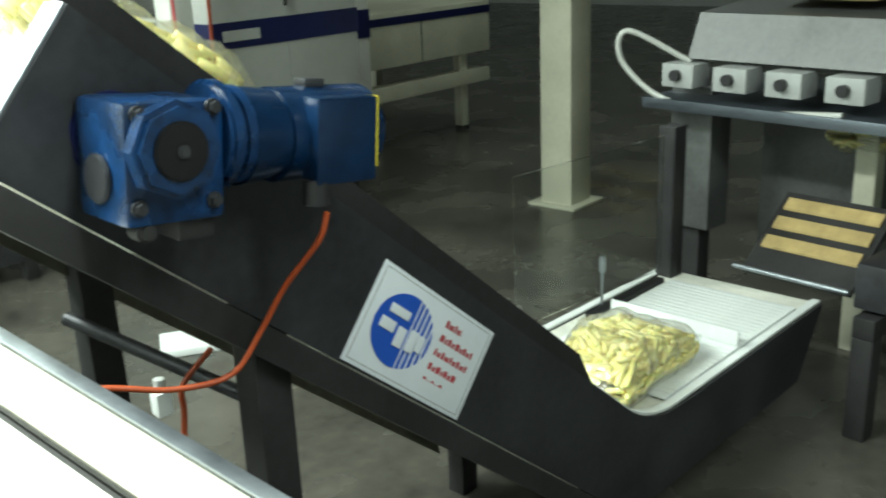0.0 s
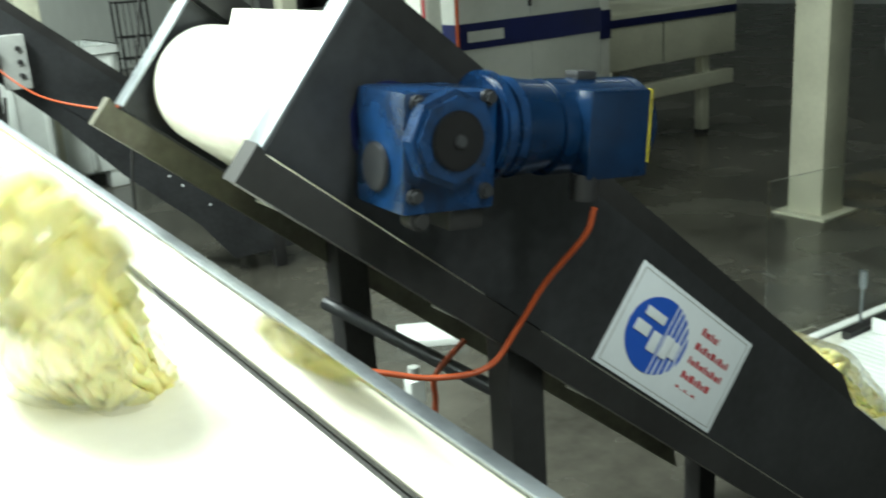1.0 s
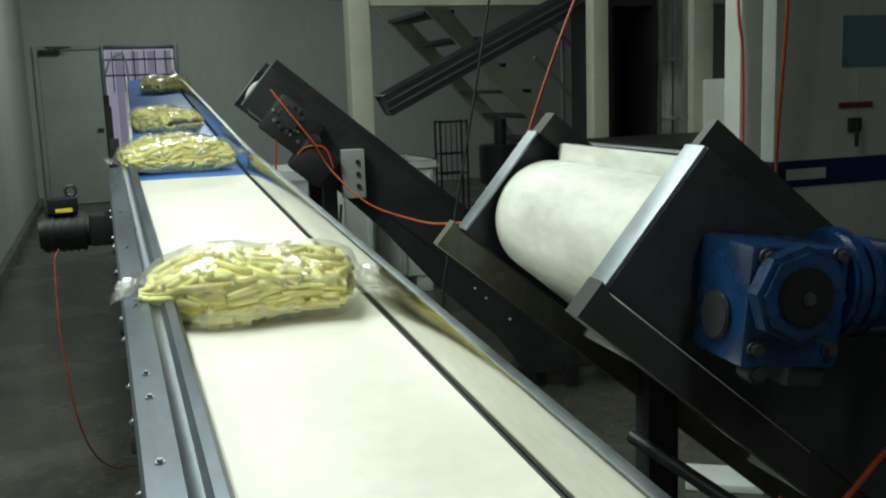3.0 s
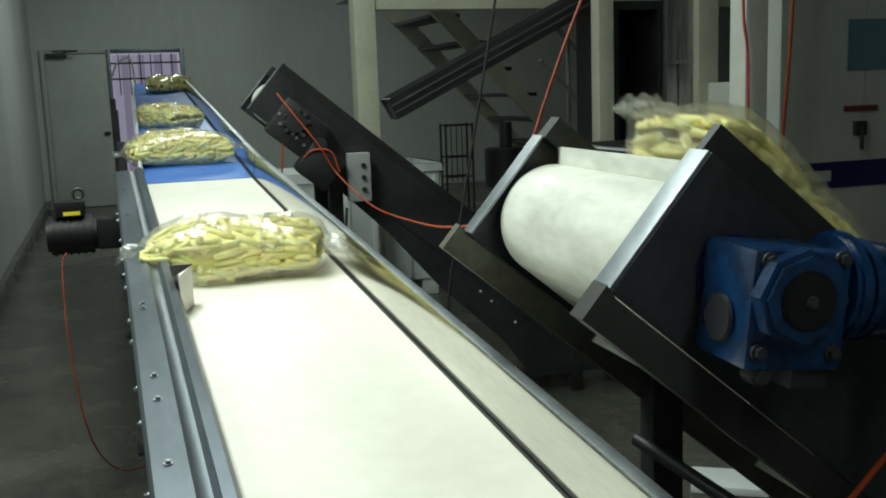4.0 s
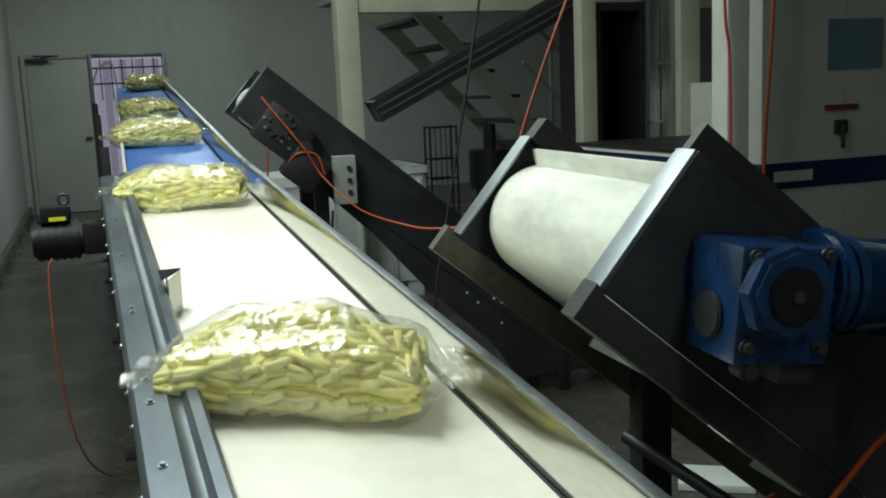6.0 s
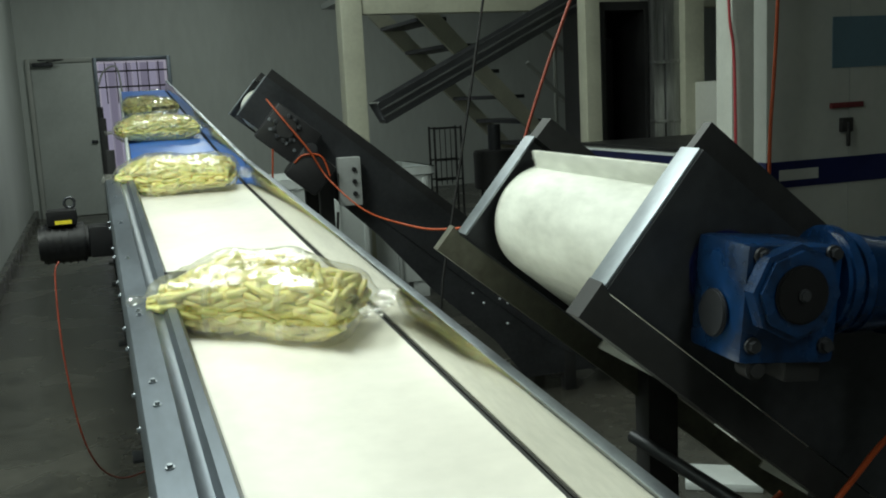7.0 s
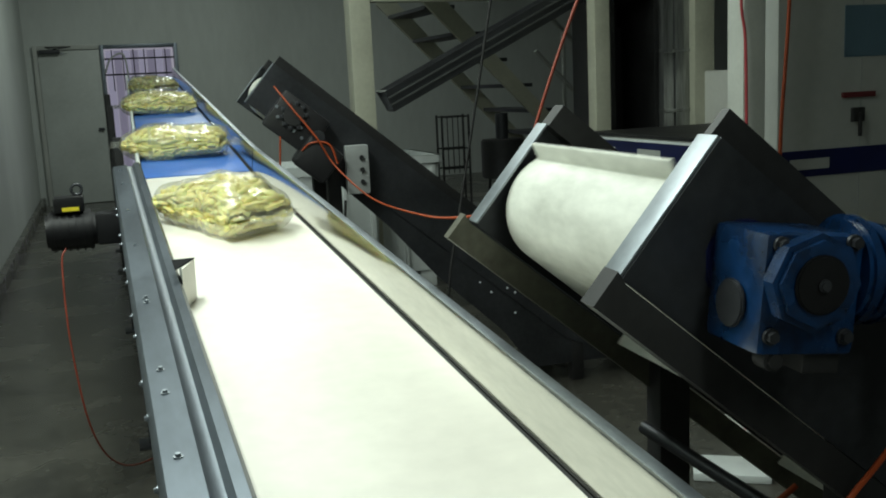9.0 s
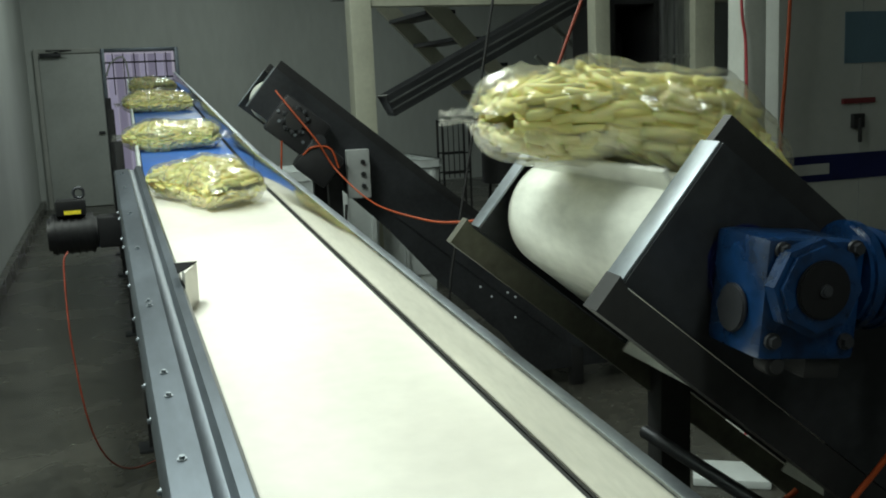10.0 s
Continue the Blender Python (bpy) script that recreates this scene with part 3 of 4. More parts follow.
# ---- packing machine ----
def bagger():
    b = thing("packing_machine", HALL, "white bag packing machine with a navy stripe", "machine")
    part("cabinet", join(boxes((2.80, 3.66, 3.74, 5.25, 0.32, 1.07), bevel=0.01), boxes((2.80, 3.66, 3.55, 3.735, 0.32, 4.2), bevel=0.01)), WHITEPANEL, b)
    # black sheet added only to darken the pale top behind the stripe
    part("top_dark_sheet", boxes((2.82, 3.64, 3.76, 5.23, 1.074, 1.09)), BLACKSTEEL, b)
    part("top_edge", boxes((2.793, 2.799, 3.74, 5.25, 1.056, 1.068)), BINWHITE, b)
    part("stripe", boxes((2.795, 2.7998, 3.55, 5.25, 0.945, 1.055), (2.795, 3.66, 3.5445, 3.5498, 0.945, 1.055)), NAVY, b)
    for v in (4.05, 4.55, 5.0):
        part("logo_bar", boxes((2.7935, 2.7948, v - 0.12, v + 0.1, 0.975, 1.02)), WHITEPANEL, b)
    part("logo_bar", boxes((2.86, 3.06, 3.543, 3.5443, 0.975, 1.02)), WHITEPANEL, b)
    part("door_seam", boxes((3.22, 3.222, 3.548, 3.552, 0.35, 2.85)), GREYBOX, b)
    part("vent_slot", boxes((3.12, 3.29, 3.538, 3.552, 1.262, 1.285), bevel=0.002), MAROON, b)
    part("latch", join(boxes((3.17, 3.23, 3.53, 3.551, 1.16, 1.22), bevel=0.004), boxes((3.193, 3.203, 3.515, 3.531, 1.10, 1.20), bevel=0.003)), BLACKSTEEL, b)
    part("label_plate", boxes((3.13, 3.42, 3.546, 3.552, 1.43, 1.64)), CLEARBLUE, b)
    for u, v in ((2.85, 3.6), (3.58, 3.6), (2.85, 5.15), (3.58, 5.15)):
        part("foot", boxes((u, u + 0.07, v, v + 0.07, 0, 0.33), bevel=0.004), BLACKSTEEL, b)
    c = thing("machine_cabinet", HALL, "long cream machine cabinet with a navy stripe on steel legs", "machine")
    part("body", boxes((4.66, 6.0, 4.55, 5.6, 0.55, 0.90), bevel=0.01), CREAMPAINT, c)
    part("body", boxes((3.70, 4.655, 4.45, 5.6, 0.40, 1.4), bevel=0.01), MACHINELIT, c)
    part("stripe", boxes((4.66, 6.0, 4.544, 4.549, 0.82, 0.87), (3.70, 4.66, 4.443, 4.449, 0.78, 0.95)), NAVY, c)
    part("skid", boxes((3.8, 6.0, 4.56, 4.66, 0.33, 0.43), bevel=0.006), CREAMPAINT, c)
    part("seam", boxes((5.25, 5.256, 4.546, 4.552, 0.56, 0.82)), BLACK, c)
    for u in (4.0, 5.72):
        for v in (4.6, 5.45):
            part("leg", boxes((u, u + 0.07, v, v + 0.07, 0.03, 0.55), bevel=0.004), CREAMPAINT, c)
            part("foot", cyl(0.05, 0.03, pose(u + 0.035, v + 0.035, 0), seg=16), BLACKSTEEL, c)


bagger()


def column(u, v, w, h, material, label, plate=True, group="columns"):
    c = thing("steel_column", HALL @ pose(u, v, 0), label, "column", group)
    part("shaft", join(boxes((-w / 2, w / 2, -w / 2, w / 2, 0.012, h), bevel=0.008)), material, c)
    if plate:
        part("base_plate", boxes((-w / 2 - 0.05, w / 2 + 0.05, -w / 2 - 0.05, w / 2 + 0.05, 0.0, 0.014), bevel=0.003), material, c)
    return c


column(4.47, 2.90, 0.185, 4.2, CREAMPAINT, "cream painted square steel column with a base plate")
column(1.80, 6.38, 0.14, 4.2, CREAMPAINT, "cream painted square steel column of the mezzanine")
column(3.03, 5.48, 0.10, 4.2, CREAMPAINT, "cream painted square steel column of the mezzanine")
column(2.50, 3.35, 0.10, 4.2, POST, "white painted square steel post beside the machine")


def mezzanine():
    z = thing("mezzanine", HALL, "cream steel mezzanine platform on columns", "platform", kind="structure")
    part("beam", boxes((1.85, 5.0, 6.33, 6.45, 1.93, 2.05), bevel=0.004), CREAMPAINT, z)
    part("deck", boxes((1.86, 5.0, 6.34, 7.4, 2.06, 2.10)), GREYBOX, z)


def stairs():
    s = thing("staircase", HALL @ pose(0, 7.5, 0), "cream steel stairs with open treads and a handrail", "stairs")
    u0, z0, du, dz = 2.64, 2.0, 0.215, 0.21
    for y in (0.0, 1.05):
        part("stringer", extrude([(u0 - 0.1, z0 + 0.1), (u0 + 0.02, z0 + 0.18), (u0 + 9.6 * du, 0.02), (u0 + 9.1 * du, 0.02)], y, y + 0.04), CREAMPAINT, s)
    for i in range(9):
        part("tread", boxes((u0 + i * du, u0 + i * du + 0.25, 0.04, 1.05, z0 - i * dz - 0.03, z0 - i * dz), bevel=0.003), DARKSTEEL, s)
    for off in (0.5, 0.9):
        part("handrail", pipe([(u0 + 0.9, -0.02, z0 - 0.9 * dz / du + off), (u0 + 1.95, -0.02, z0 - 1.95 * dz / du + off)], 0.018, smooth=False), WHITEPANEL, s)
    for x in (1.15, 1.9):
        part("baluster", cyl(0.016, 1.0, pose(u0 + x, -0.02, max(0.0, z0 - x * dz / du - 0.1)), seg=10), WHITEPANEL, s)


mezzanine()
stairs()


def trough():
    a, b = Vector((1.79, 5.8, 1.305)), Vector((3.61, 5.8, 2.185))
    d = (b - a)
    m = HALL @ Matrix.Translation(a) @ d.to_track_quat("Y", "Z").to_matrix().to_4x4()
    t = thing("chute", m, "dark folded steel chute slung below the mezzanine", "chute")
    prof = [(-0.095, 0.07), (-0.07, -0.06), (0.07, -0.06), (0.095, 0.07), (0.088, 0.07), (0.065, -0.053), (-0.065, -0.053), (-0.088, 0.07)]
    part("trough", extrude(prof, 0, d.length), MIDDARK, t)
    for x in (-0.045, 0.0, 0.045):
        part("ridge", boxes((x - 0.006, x + 0.006, 0.004, d.length - 0.004, -0.0665, -0.0605), bevel=0.002), MIDGREY, t)
    for z in (-0.02, 0.025):
        part("ridge", boxes((0.076 + z * 0.19, 0.088 + z * 0.19, 0.004, d.length - 0.004, z - 0.006, z + 0.006), bevel=0.002), MIDGREY, t)
        part("ridge", boxes((-0.088 - z * 0.19, -0.076 - z * 0.19, 0.004, d.length - 0.004, z - 0.006, z + 0.006), bevel=0.002), MIDGREY, t)
    part("rib", boxes((-0.10, 0.10, 0.0, 0.02, 0.064, 0.071)), DARKSTEEL, t)


trough()


def bin_(u, v, w, dp, h, label, turn=0):
    b = thing("plastic_bin", HALL @ pose(u, v, 0, 0, 0, turn), label, "bin", "white bins")
    bm = bmesh.new()
    lv = []
    for z, k in ((0.12, 0.93), (h - 0.06, 1.0), (h - 0.05, 1.05), (h, 1.05), (h, 0.97), (h - 0.10, 0.95)):
        lv.append([bm.verts.new((sx * w / 2 * k, sy * dp / 2 * k, z)) for sx, sy in ((-1, -1), (1, -1), (1, 1), (-1, 1))])
    for p, q in zip(lv, lv[1:]):
        for i in range(4):
            bm.faces.new((p[i], p[(i + 1) % 4], q[(i + 1) % 4], q[i]))
    bm.faces.new(lv[0][::-1])
    bm.faces.new(lv[-1])
    bmesh.ops.bevel(bm, geom=[e for e in bm.edges if abs(e.verts[0].co.z - e.verts[1].co.z) > 0.04], offset=0.03, segments=3, affect="EDGES")
    part("tub", bm, BINWHITE, b)
    for i in range(4):
        x = -w / 2 * 0.8 + i * w * 0.8 / 3
        part("rib", boxes((x, x + 0.025, -dp / 2 - 0.012, -dp / 2 + 0.02, 0.14, h - 0.08), bevel=0.004), BINWHITE, b)
    for sx in (-1, 1):
        for sy in (-1, 1):
            part("foot", boxes((sx * w * 0.36 - 0.06, sx * w * 0.36 + 0.06, sy * dp * 0.36 - 0.06, sy * dp * 0.36 + 0.06, 0, 0.125), bevel=0.01), BINWHITE, b)
    return b


bin_(1.40, 6.05, 0.62, 0.6, 0.96, "white polythene bulk bin with moulded ribs")
bin_(1.99, 6.9, 0.75, 0.7, 0.92, "white polythene bulk bin behind the infeed")

# ---- bag sealing station at the foot of the infeed ----


def station():
    s = thing("discharge_station", pose(2.62, 1.5, 0), "grey steel discharge station with white boxes and a slatted chute", "machine")
    part("post", boxes((0.42, 0.54, 0.50, 0.66, 0.37, 0.86), bevel=0.006), MIDGREY, s)
    part("post_leg", boxes((0.45, 0.52, 0.55, 0.63, 0.0, 0.37), bevel=0.006), BLACKSTEEL, s)
    part("post", boxes((0.42, 0.50, -0.24, -0.16, 0.0, 0.86), bevel=0.006), BLACKSTEEL, s)
    part("table", boxes((0.28, 0.95, -0.28, 0.68, 0.80, 0.835), bevel=0.004), GALV, s)
    part("hood", extrude([(0.36, 0.96), (0.42, 1.10), (0.80, 1.13), (0.80, 0.96)], -0.12, 0.56), MIDGREY, s, "brushed steel hood over the sealing jaws")
    part("back_panel", boxes((0.75, 0.80, 0.0, 0.5, 0.2, 0.72), bevel=0.004), MIDGREY, s)
    part("back_post", boxes((0.60, 0.66, 0.02, 0.09, 0.0, 0.80), bevel=0.004), CREAMPAINT, s)
    part("hopper", boxes((0.50, 0.95, 0.02, 0.36, 1.14, 1.42), bevel=0.01), TAN, s)
    for y in (0.50, 0.31, 0.13, -0.06):
        b = part("junction_box", boxes((0.30, 0.40, y, y + 0.118, 0.872, 0.948), bevel=0.006), GREYBOX, s)
        part("knob", cyl(0.018, 0.02, pose(0.30, y + 0.06, 0.912, 0, -90, 0), seg=14), BLACK, b)
    part("hose", pipe([(0.36, 0.55, 0.95), (0.25, 0.72, 1.05), (0.25, 0.74, 0.95), (0.3, 0.6, 0.83), (0.3, 0.3, 0.82), (0.3, 0.0, 0.84)], 0.010), WHITEPANEL, s)
    # slatted chute above the level belt
    sl = part("chute", extrude([(0.16, 0.385), (0.40, 0.565), (0.40, 0.545), (0.16, 0.365)], -0.14, 0.20), BLACKSTEEL, s, "dark chute with tan slats")
    for k in range(3):
        f = 0.25 + 0.25 * k
        x, z = 0.16 + 0.24 * f, 0.385 + 0.18 * f
        part("slat", extrude([(x, z + 0.004), (x + 0.034, z + 0.029), (x + 0.034, z + 0.036), (x, z + 0.011)], -0.12, 0.18), TAN, sl)
    part("front_bar", cyl(0.008, 0.36, pose(0.13, 0.215, 0.39, 90, 0, 0), seg=12), BRIGHT, s)
    part("side_frame", boxes((0.05, 0.62, -0.26, -0.20, 0.30, 0.36), (0.05, 0.11, -0.26, -0.20, 0.0, 0.30), bevel=0.004), BLACKSTEEL, s)
    part("drive_box", boxes((0.08, 0.26, -0.30, -0.18, 0.37, 0.50), bevel=0.012), DARKSTEEL, s)
    part("guide_plate", boxes((-0.62, 0.02, 0.40, 0.406, 0.36, 0.78)), ACRYLIC, s, "clear plastic guard sheet")
    part("guide_post", join(cyl(0.004, 0.15, pose(-0.27, 0.395, 0.33), seg=8), cyl(0.011, 0.05, pose(-0.27, 0.395, 0.43), seg=10, bevel=0.003)), BRIGHT, s)
    part("guard_leg", boxes((0.06, 0.12, 0.39, 0.45, 0.0, 0.80), bevel=0.004), BLACK, s)


station()


def level_belt():
    """Modular white belt at the foot of the near infeed: slats are its own pieces."""
    c = thing("modular_belt", pose(H1[0], H1[1], 0, 0, 0, TURN) @ pose(1.304, 0, 0), "white modular plastic belt at the foot of the infeed", "conveyor belt")
    slat = mesh_of("slat", boxes((0, 0.022, 0.032, 0.43, 0.0, 0.008), bevel=0.002), BINWHITE)
    x0, z0 = 0.0, 0.3275
    for i in range(30):
        o = new("slat", slat)
        o.parent, o.matrix_local = c, pose(x0 + i * 0.0236, 0, z0)
    part("flight", boxes((0.36, 0.366, 0.035, 0.42, 0.3375, 0.378), bevel=0.001), BINWHITE, c, "white flight plate across the belt")
    part("edge_rail", boxes((0.30, 0.68, 0.436, 0.465, 0.318, 0.345), bevel=0.002), BLACK, c, "black side rail of the belt")


level_belt()

# ---- cables and small things ----
cable("orange_cable", [(0.892, 1.13, 1.075), (0.884, 1.14, 1.04), (0.862, 1.19, 0.975), (0.838, 1.22, 0.913), (0.797, 1.23, 0.866), (0.723, 1.24, 0.868), (0.635, 1.27, 0.89), (0.55, 1.36, 0.86)], 0.0038, ORANGE, "orange rubber power cable looped below the gear motor")
cable("orange_cable", [(0.86, 1.40, 0.83), (0.81, 1.40, 0.79), (0.806, 1.40, 0.75), (0.80, 1.40, 0.70), (0.80, 1.42, 0.60)], 0.0045, ORANGE, "orange rubber power cable looped below the gear motor")
solid("cross_pipe", pipe([(0, 0, 0), (0.11, -0.44, -0.045)], 0.012, smooth=False), DARKSTEEL, pose(0.79, 1.765, 0.795), "dark steel tube between the infeed legs", "tube")
solid("plug_box", join(boxes((-0.012, 0.012, -0.012, 0.012, -0.018, 0.018), bevel=0.004), cyl(0.008, 0.02, pose(0, 0, 0.016), seg=12)), BINWHITE, pose(0.775, 1.40, 0.775), "white cable connector hanging on the orange lead", "connector")
solid("white_tray", boxes((-0.13, 0.13, -0.09, 0.09, 0.0, 0.03), bevel=0.008), BINWHITE, pose(1.73, 3.24, 0.0, 0, 0, -25), "white plastic tray lying on the floor", "tray")


def far_infeed_details():
    y = H2[1] - 0.004
    d = thing("drive_box", pose(0.40, y, 0), "black drive unit on the side of the far infeed", "motor")
    part("housing", ibox(pose(-0.035, 0, 1.275, 0, SLOPE, 0), -0.12, 0.10, -0.10, 0.0, -0.10, 0.07, 0.012), BLACK, d)
    part("housing", ibox(pose(0.045, 0, 1.165, 0, SLOPE, 0), -0.07, 0.09, -0.13, 0.0, -0.12, 0.03, 0.02), BLACK, d)
    for i in range(9):
        part("bolt", cyl(0.007, 0.008, pose(-0.125 + 0.03 * (i % 5), -0.10, 1.30 - 0.03 * (i % 5) + 0.04 * (i // 5), 90, 0, 0), seg=8), BRIGHT, d)
    for dx, z in ((1.10, 0.534), (1.149, 0.486), (1.222, 0.498), (1.257, 0.475), (1.254, 0.383)):
        part("bolt", cyl(0.005, 0.006, pose(dx - 0.40, 0.0, z, 90, 0, 0), seg=8), SIGNWHITE, d)
    for k in range(10):
        a = 2 * math.pi * k / 10
        part("sprocket_tooth", boxes((-0.06 + 0.05 * math.cos(a) - 0.008, -0.06 + 0.05 * math.cos(a) + 0.008, -0.115, -0.10, 1.30 + 0.05 * math.sin(a) - 0.008, 1.30 + 0.05 * math.sin(a) + 0.008), bevel=0.002), DARKSTEEL, d)
    part("sprocket", cyl(0.042, 0.018, pose(-0.06, -0.10, 1.30, 90, 0, 0), seg=20, bevel=0.003), BLACKSTEEL, d)
    part("sprocket", cyl(0.028, 0.018, pose(0.03, -0.12, 1.21, 90, 0, 0), seg=16, bevel=0.003), DARKSTEEL, d)
    part("motor_body", cyl(0.04, 0.06, pose(0.04, -0.09, 1.13, 0, 90 + SLOPE, 0), seg=20, bevel=0.008), BLACK, d)
    j = thing("switch_box", pose(0.585, y, 0.965), "grey switch box with three buttons", "switch box")
    part("case", boxes((-0.045, 0.05, -0.07, 0.0, 0.0, 0.20), bevel=0.006), GREYBOX, j)
    for i in range(3):
        part("button", cyl(0.010, 0.012, pose(0.02, -0.07, 0.05 + 0.05 * i, 90, 0, 0), seg=12), BLACK, j)
    # lead from the drive across to the near infeed
    cable("orange_cable", [(0.27, y - 0.09, 1.42), (0.33, y - 0.13, 1.335), (0.42, y - 0.16, 1.21), (0.49, y - 0.17, 1.09), (0.60, y - 0.40, 0.98), (0.66, y - 1.1, 1.00), (0.64, y - 1.8, 1.08), (0.63, 1.76, 1.20)], 0.0036, ORANGE, "orange cable running between the two infeeds")
    cable("orange_cable", [(0.28, y - 0.1, 1.22), (0.27, y - 0.11, 1.02), (0.30, y - 0.1, 0.80), (0.29, y, 0.5), (0.28, y, 0.01)], 0.004, ORANGE, "orange cable hanging from the far drive")
    cable("orange_cable", [(0.36, y - 0.13, 1.16), (0.40, y - 0.14, 1.19), (0.47, y - 0.14, 1.18), (0.50, y - 0.14, 1.10)], 0.004, ORANGE, "short orange cable loop on the far drive")
    cable("black_cable", [(0.53, y - 0.05, 0.94), (0.52, y - 0.06, 0.80), (0.55, y - 0.06, 0.70), (0.54, y, 0.01)], 0.006, RUBBER, "black cable below the switch box")


far_infeed_details()


def hall_cable(points, r, material, label):
    return cable("hanging_cable", [HALL @ Vector(p) for p in points], r, material, label)


hall_cable([(2.80, 3.40, 4.2), (2.775, 3.40, 3.2), (2.75, 3.40, 2.3), (2.733, 3.40, 1.675), (2.717, 3.40, 1.40), (2.697, 3.40, 1.05), (2.69, 3.4, 0.01)], 0.0075, ORANGE, "orange air hose hanging beside the machine")
hall_cable([(2.37, 3.27, 4.2), (2.385, 3.27, 3.2), (2.40, 3.27, 2.3), (2.416, 3.27, 1.67), (2.441, 3.27, 1.366), (2.45, 3.27, 0.01)], 0.006, SIGNRED, "dark red cable hanging beside the white post")
cable("hanging_cable", [(1.97, 2.2, 4.2), (1.63, 2.2, 3.4), (1.245, 2.2, 2.5), (1.03, 2.2, 2.0), (0.844, 2.2, 1.57), (0.792, 2.2, 1.444), (0.746, 2.2, 1.32), (0.715, 2.2, 1.22)], 0.0034, DULLORANGE, "orange cable dropping to the near infeed")
hall_cable([(2.08, 3.6, 4.2), (1.88, 3.6, 3.2), (1.70, 3.6, 2.3), (1.579, 3.6, 1.707), (1.519, 3.6, 1.407), (1.421, 3.6, 0.932), (1.361, 3.6, 0.593), (1.36, 3.6, 0.01)], 0.005, RUBBER, "black cable hanging behind the near infeed")
hall_cable([(0.05, 3.42, 0.95), (0.035, 3.40, 0.9), (0.037, 3.35, 0.66), (0.07, 3.35, 0.38), (0.14, 3.5, 0.2), (0.26, 4.0, 0.02), (0.45, 4.3, 0.012)], 0.0030, DULLORANGE, "thin orange cable down to the floor")


def machine_columns():
    d = thing("control_cabinet", HALL @ pose(3.12, 5.5, 0), "dark open control cabinet beside the machine", "cabinet")
    for name, dims in (("side_panel", (0.0, 0.03, 0.0, 0.5, 0.0, 1.85)), ("side_panel", (0.30, 0.33, 0.0, 0.5, 0.0, 1.85)), ("back_panel", (0.03, 0.30, 0.45, 0.5, 0.0, 1.85)), ("top_panel", (0.0, 0.33, 0.0, 0.5, 1.85, 1.90))):
        part(name, boxes(dims), BLACKSTEEL, d)
    part("inside", boxes((0.05, 0.25, 0.3, 0.4, 0.2, 1.7), bevel=0.01), BLACK, d)
    p = thing("steel_duct", HALL @ pose(3.555, 5.45, 0), "polished steel duct rising past the mezzanine", "duct")
    part("duct", extrude([(-0.10, 0.3), (-0.10, 4.2), (-0.035, 4.2), (-0.028, 0.3)], 0.0, 0.16), DUCT, p)
    part("duct", extrude([(-0.022, 0.3), (-0.026, 4.2), (0.10, 4.2), (0.10, 0.3)], -0.012, 0.16), DUCT, p)
    part("strap", boxes((-0.105, 0.105, -0.018, 0.165, 1.16, 1.18), bevel=0.003), DUCT, p)
    part("strap", boxes((-0.105, 0.105, -0.018, 0.165, 1.52, 1.54), bevel=0.003), DUCT, p)
    part("foot", boxes((-0.06, 0.06, 0.03, 0.13, 0.0, 0.3)), BLACKSTEEL, p)
    column(3.70, 5.45, 0.14, 4.2, CREAMPAINT, "cream painted square steel column of the mezzanine")


machine_columns()


def wire_rack():
    r = thing("wire_rack", HALL @ pose(2.62, 7.2, 0), "black wire rack standing under the stairs", "rack")
    for x in (0, 0.215):
        for y in (0, 0.12):
            part("upright", cyl(0.009, 1.16, pose(x, y, 0), seg=8), BLACK, r)
    for z in (0.4, 0.75, 0.9, 1.14):
        for y in (0.0, 0.12):
            part("rung", boxes((0, 0.215, y - 0.004, y + 0.004, z, z + 0.012)), BLACK, r)
    for i in range(1, 5):
        part("wire", cyl(0.004, 0.42, pose(0.043 * i, 0, 0.72), seg=6), BLACK, r)
    for u, v, h in ((3.15, 7.3, 0.95), (3.45, 7.2, 0.85)):
        t = thing("drum_stand", HALL @ pose(u, v, 0), "dark round drum on a stand under the stairs", "drum", "drums")
        part("drum", cyl(0.17, 0.30, pose(0, 0, h - 0.3), seg=24, bevel=0.01), BLACKSTEEL, t)
        part("neck", cyl(0.05, 0.2, pose(0, 0, h), seg=16), DARKSTEEL, t)
        for k in range(3):
            a = 2 * math.pi * k / 3
            part("leg", pipe([(0.13 * math.cos(a), 0.13 * math.sin(a), h - 0.29), (0.2 * math.cos(a), 0.2 * math.sin(a), 0.0)], 0.012, smooth=False), BLACKSTEEL, t)


wire_rack()

# ---- bags of potato sticks ----
BL, BW, BH = 0.208, 0.122, 0.068


LUMP = [0.0]


def bag_plan(x):
    """Centre line and half width of the heap across the bag at x."""
    f = x / BL
    k = LUMP[0]
    mid = 0.020 * math.sin(2.1 * f + k) + 0.012 * noise.noise(Vector((f * 1.7, k, 2.0)))
    wide = BW * (1.0 - 0.26 * max(0.0, f) ** 2 - 0.10 * max(0.0, -f) ** 2 + 0.12 * noise.noise(Vector((f * 2.2, k, 7.0))))
    return mid, wide


def bag_height(x, y):
    """Half thickness of the heap: rounded at the sides, with broad lumps."""
    mid, wide = bag_plan(x)
    a, b = min(1, abs(x) / BL), min(1, abs(y - mid) / wide)
    lump = 1 + 0.34 * noise.noise(Vector((x * 8 + LUMP[0], y * 9, LUMP[0]))) + 0.10 * noise.noise(Vector((x * 15, y * 15 + LUMP[0], 4.0)))
    return BH * lump * max(0.0, 1 - a ** 3.4) ** 0.5 * max(0.0, 1 - b ** 4.2) ** 0.5


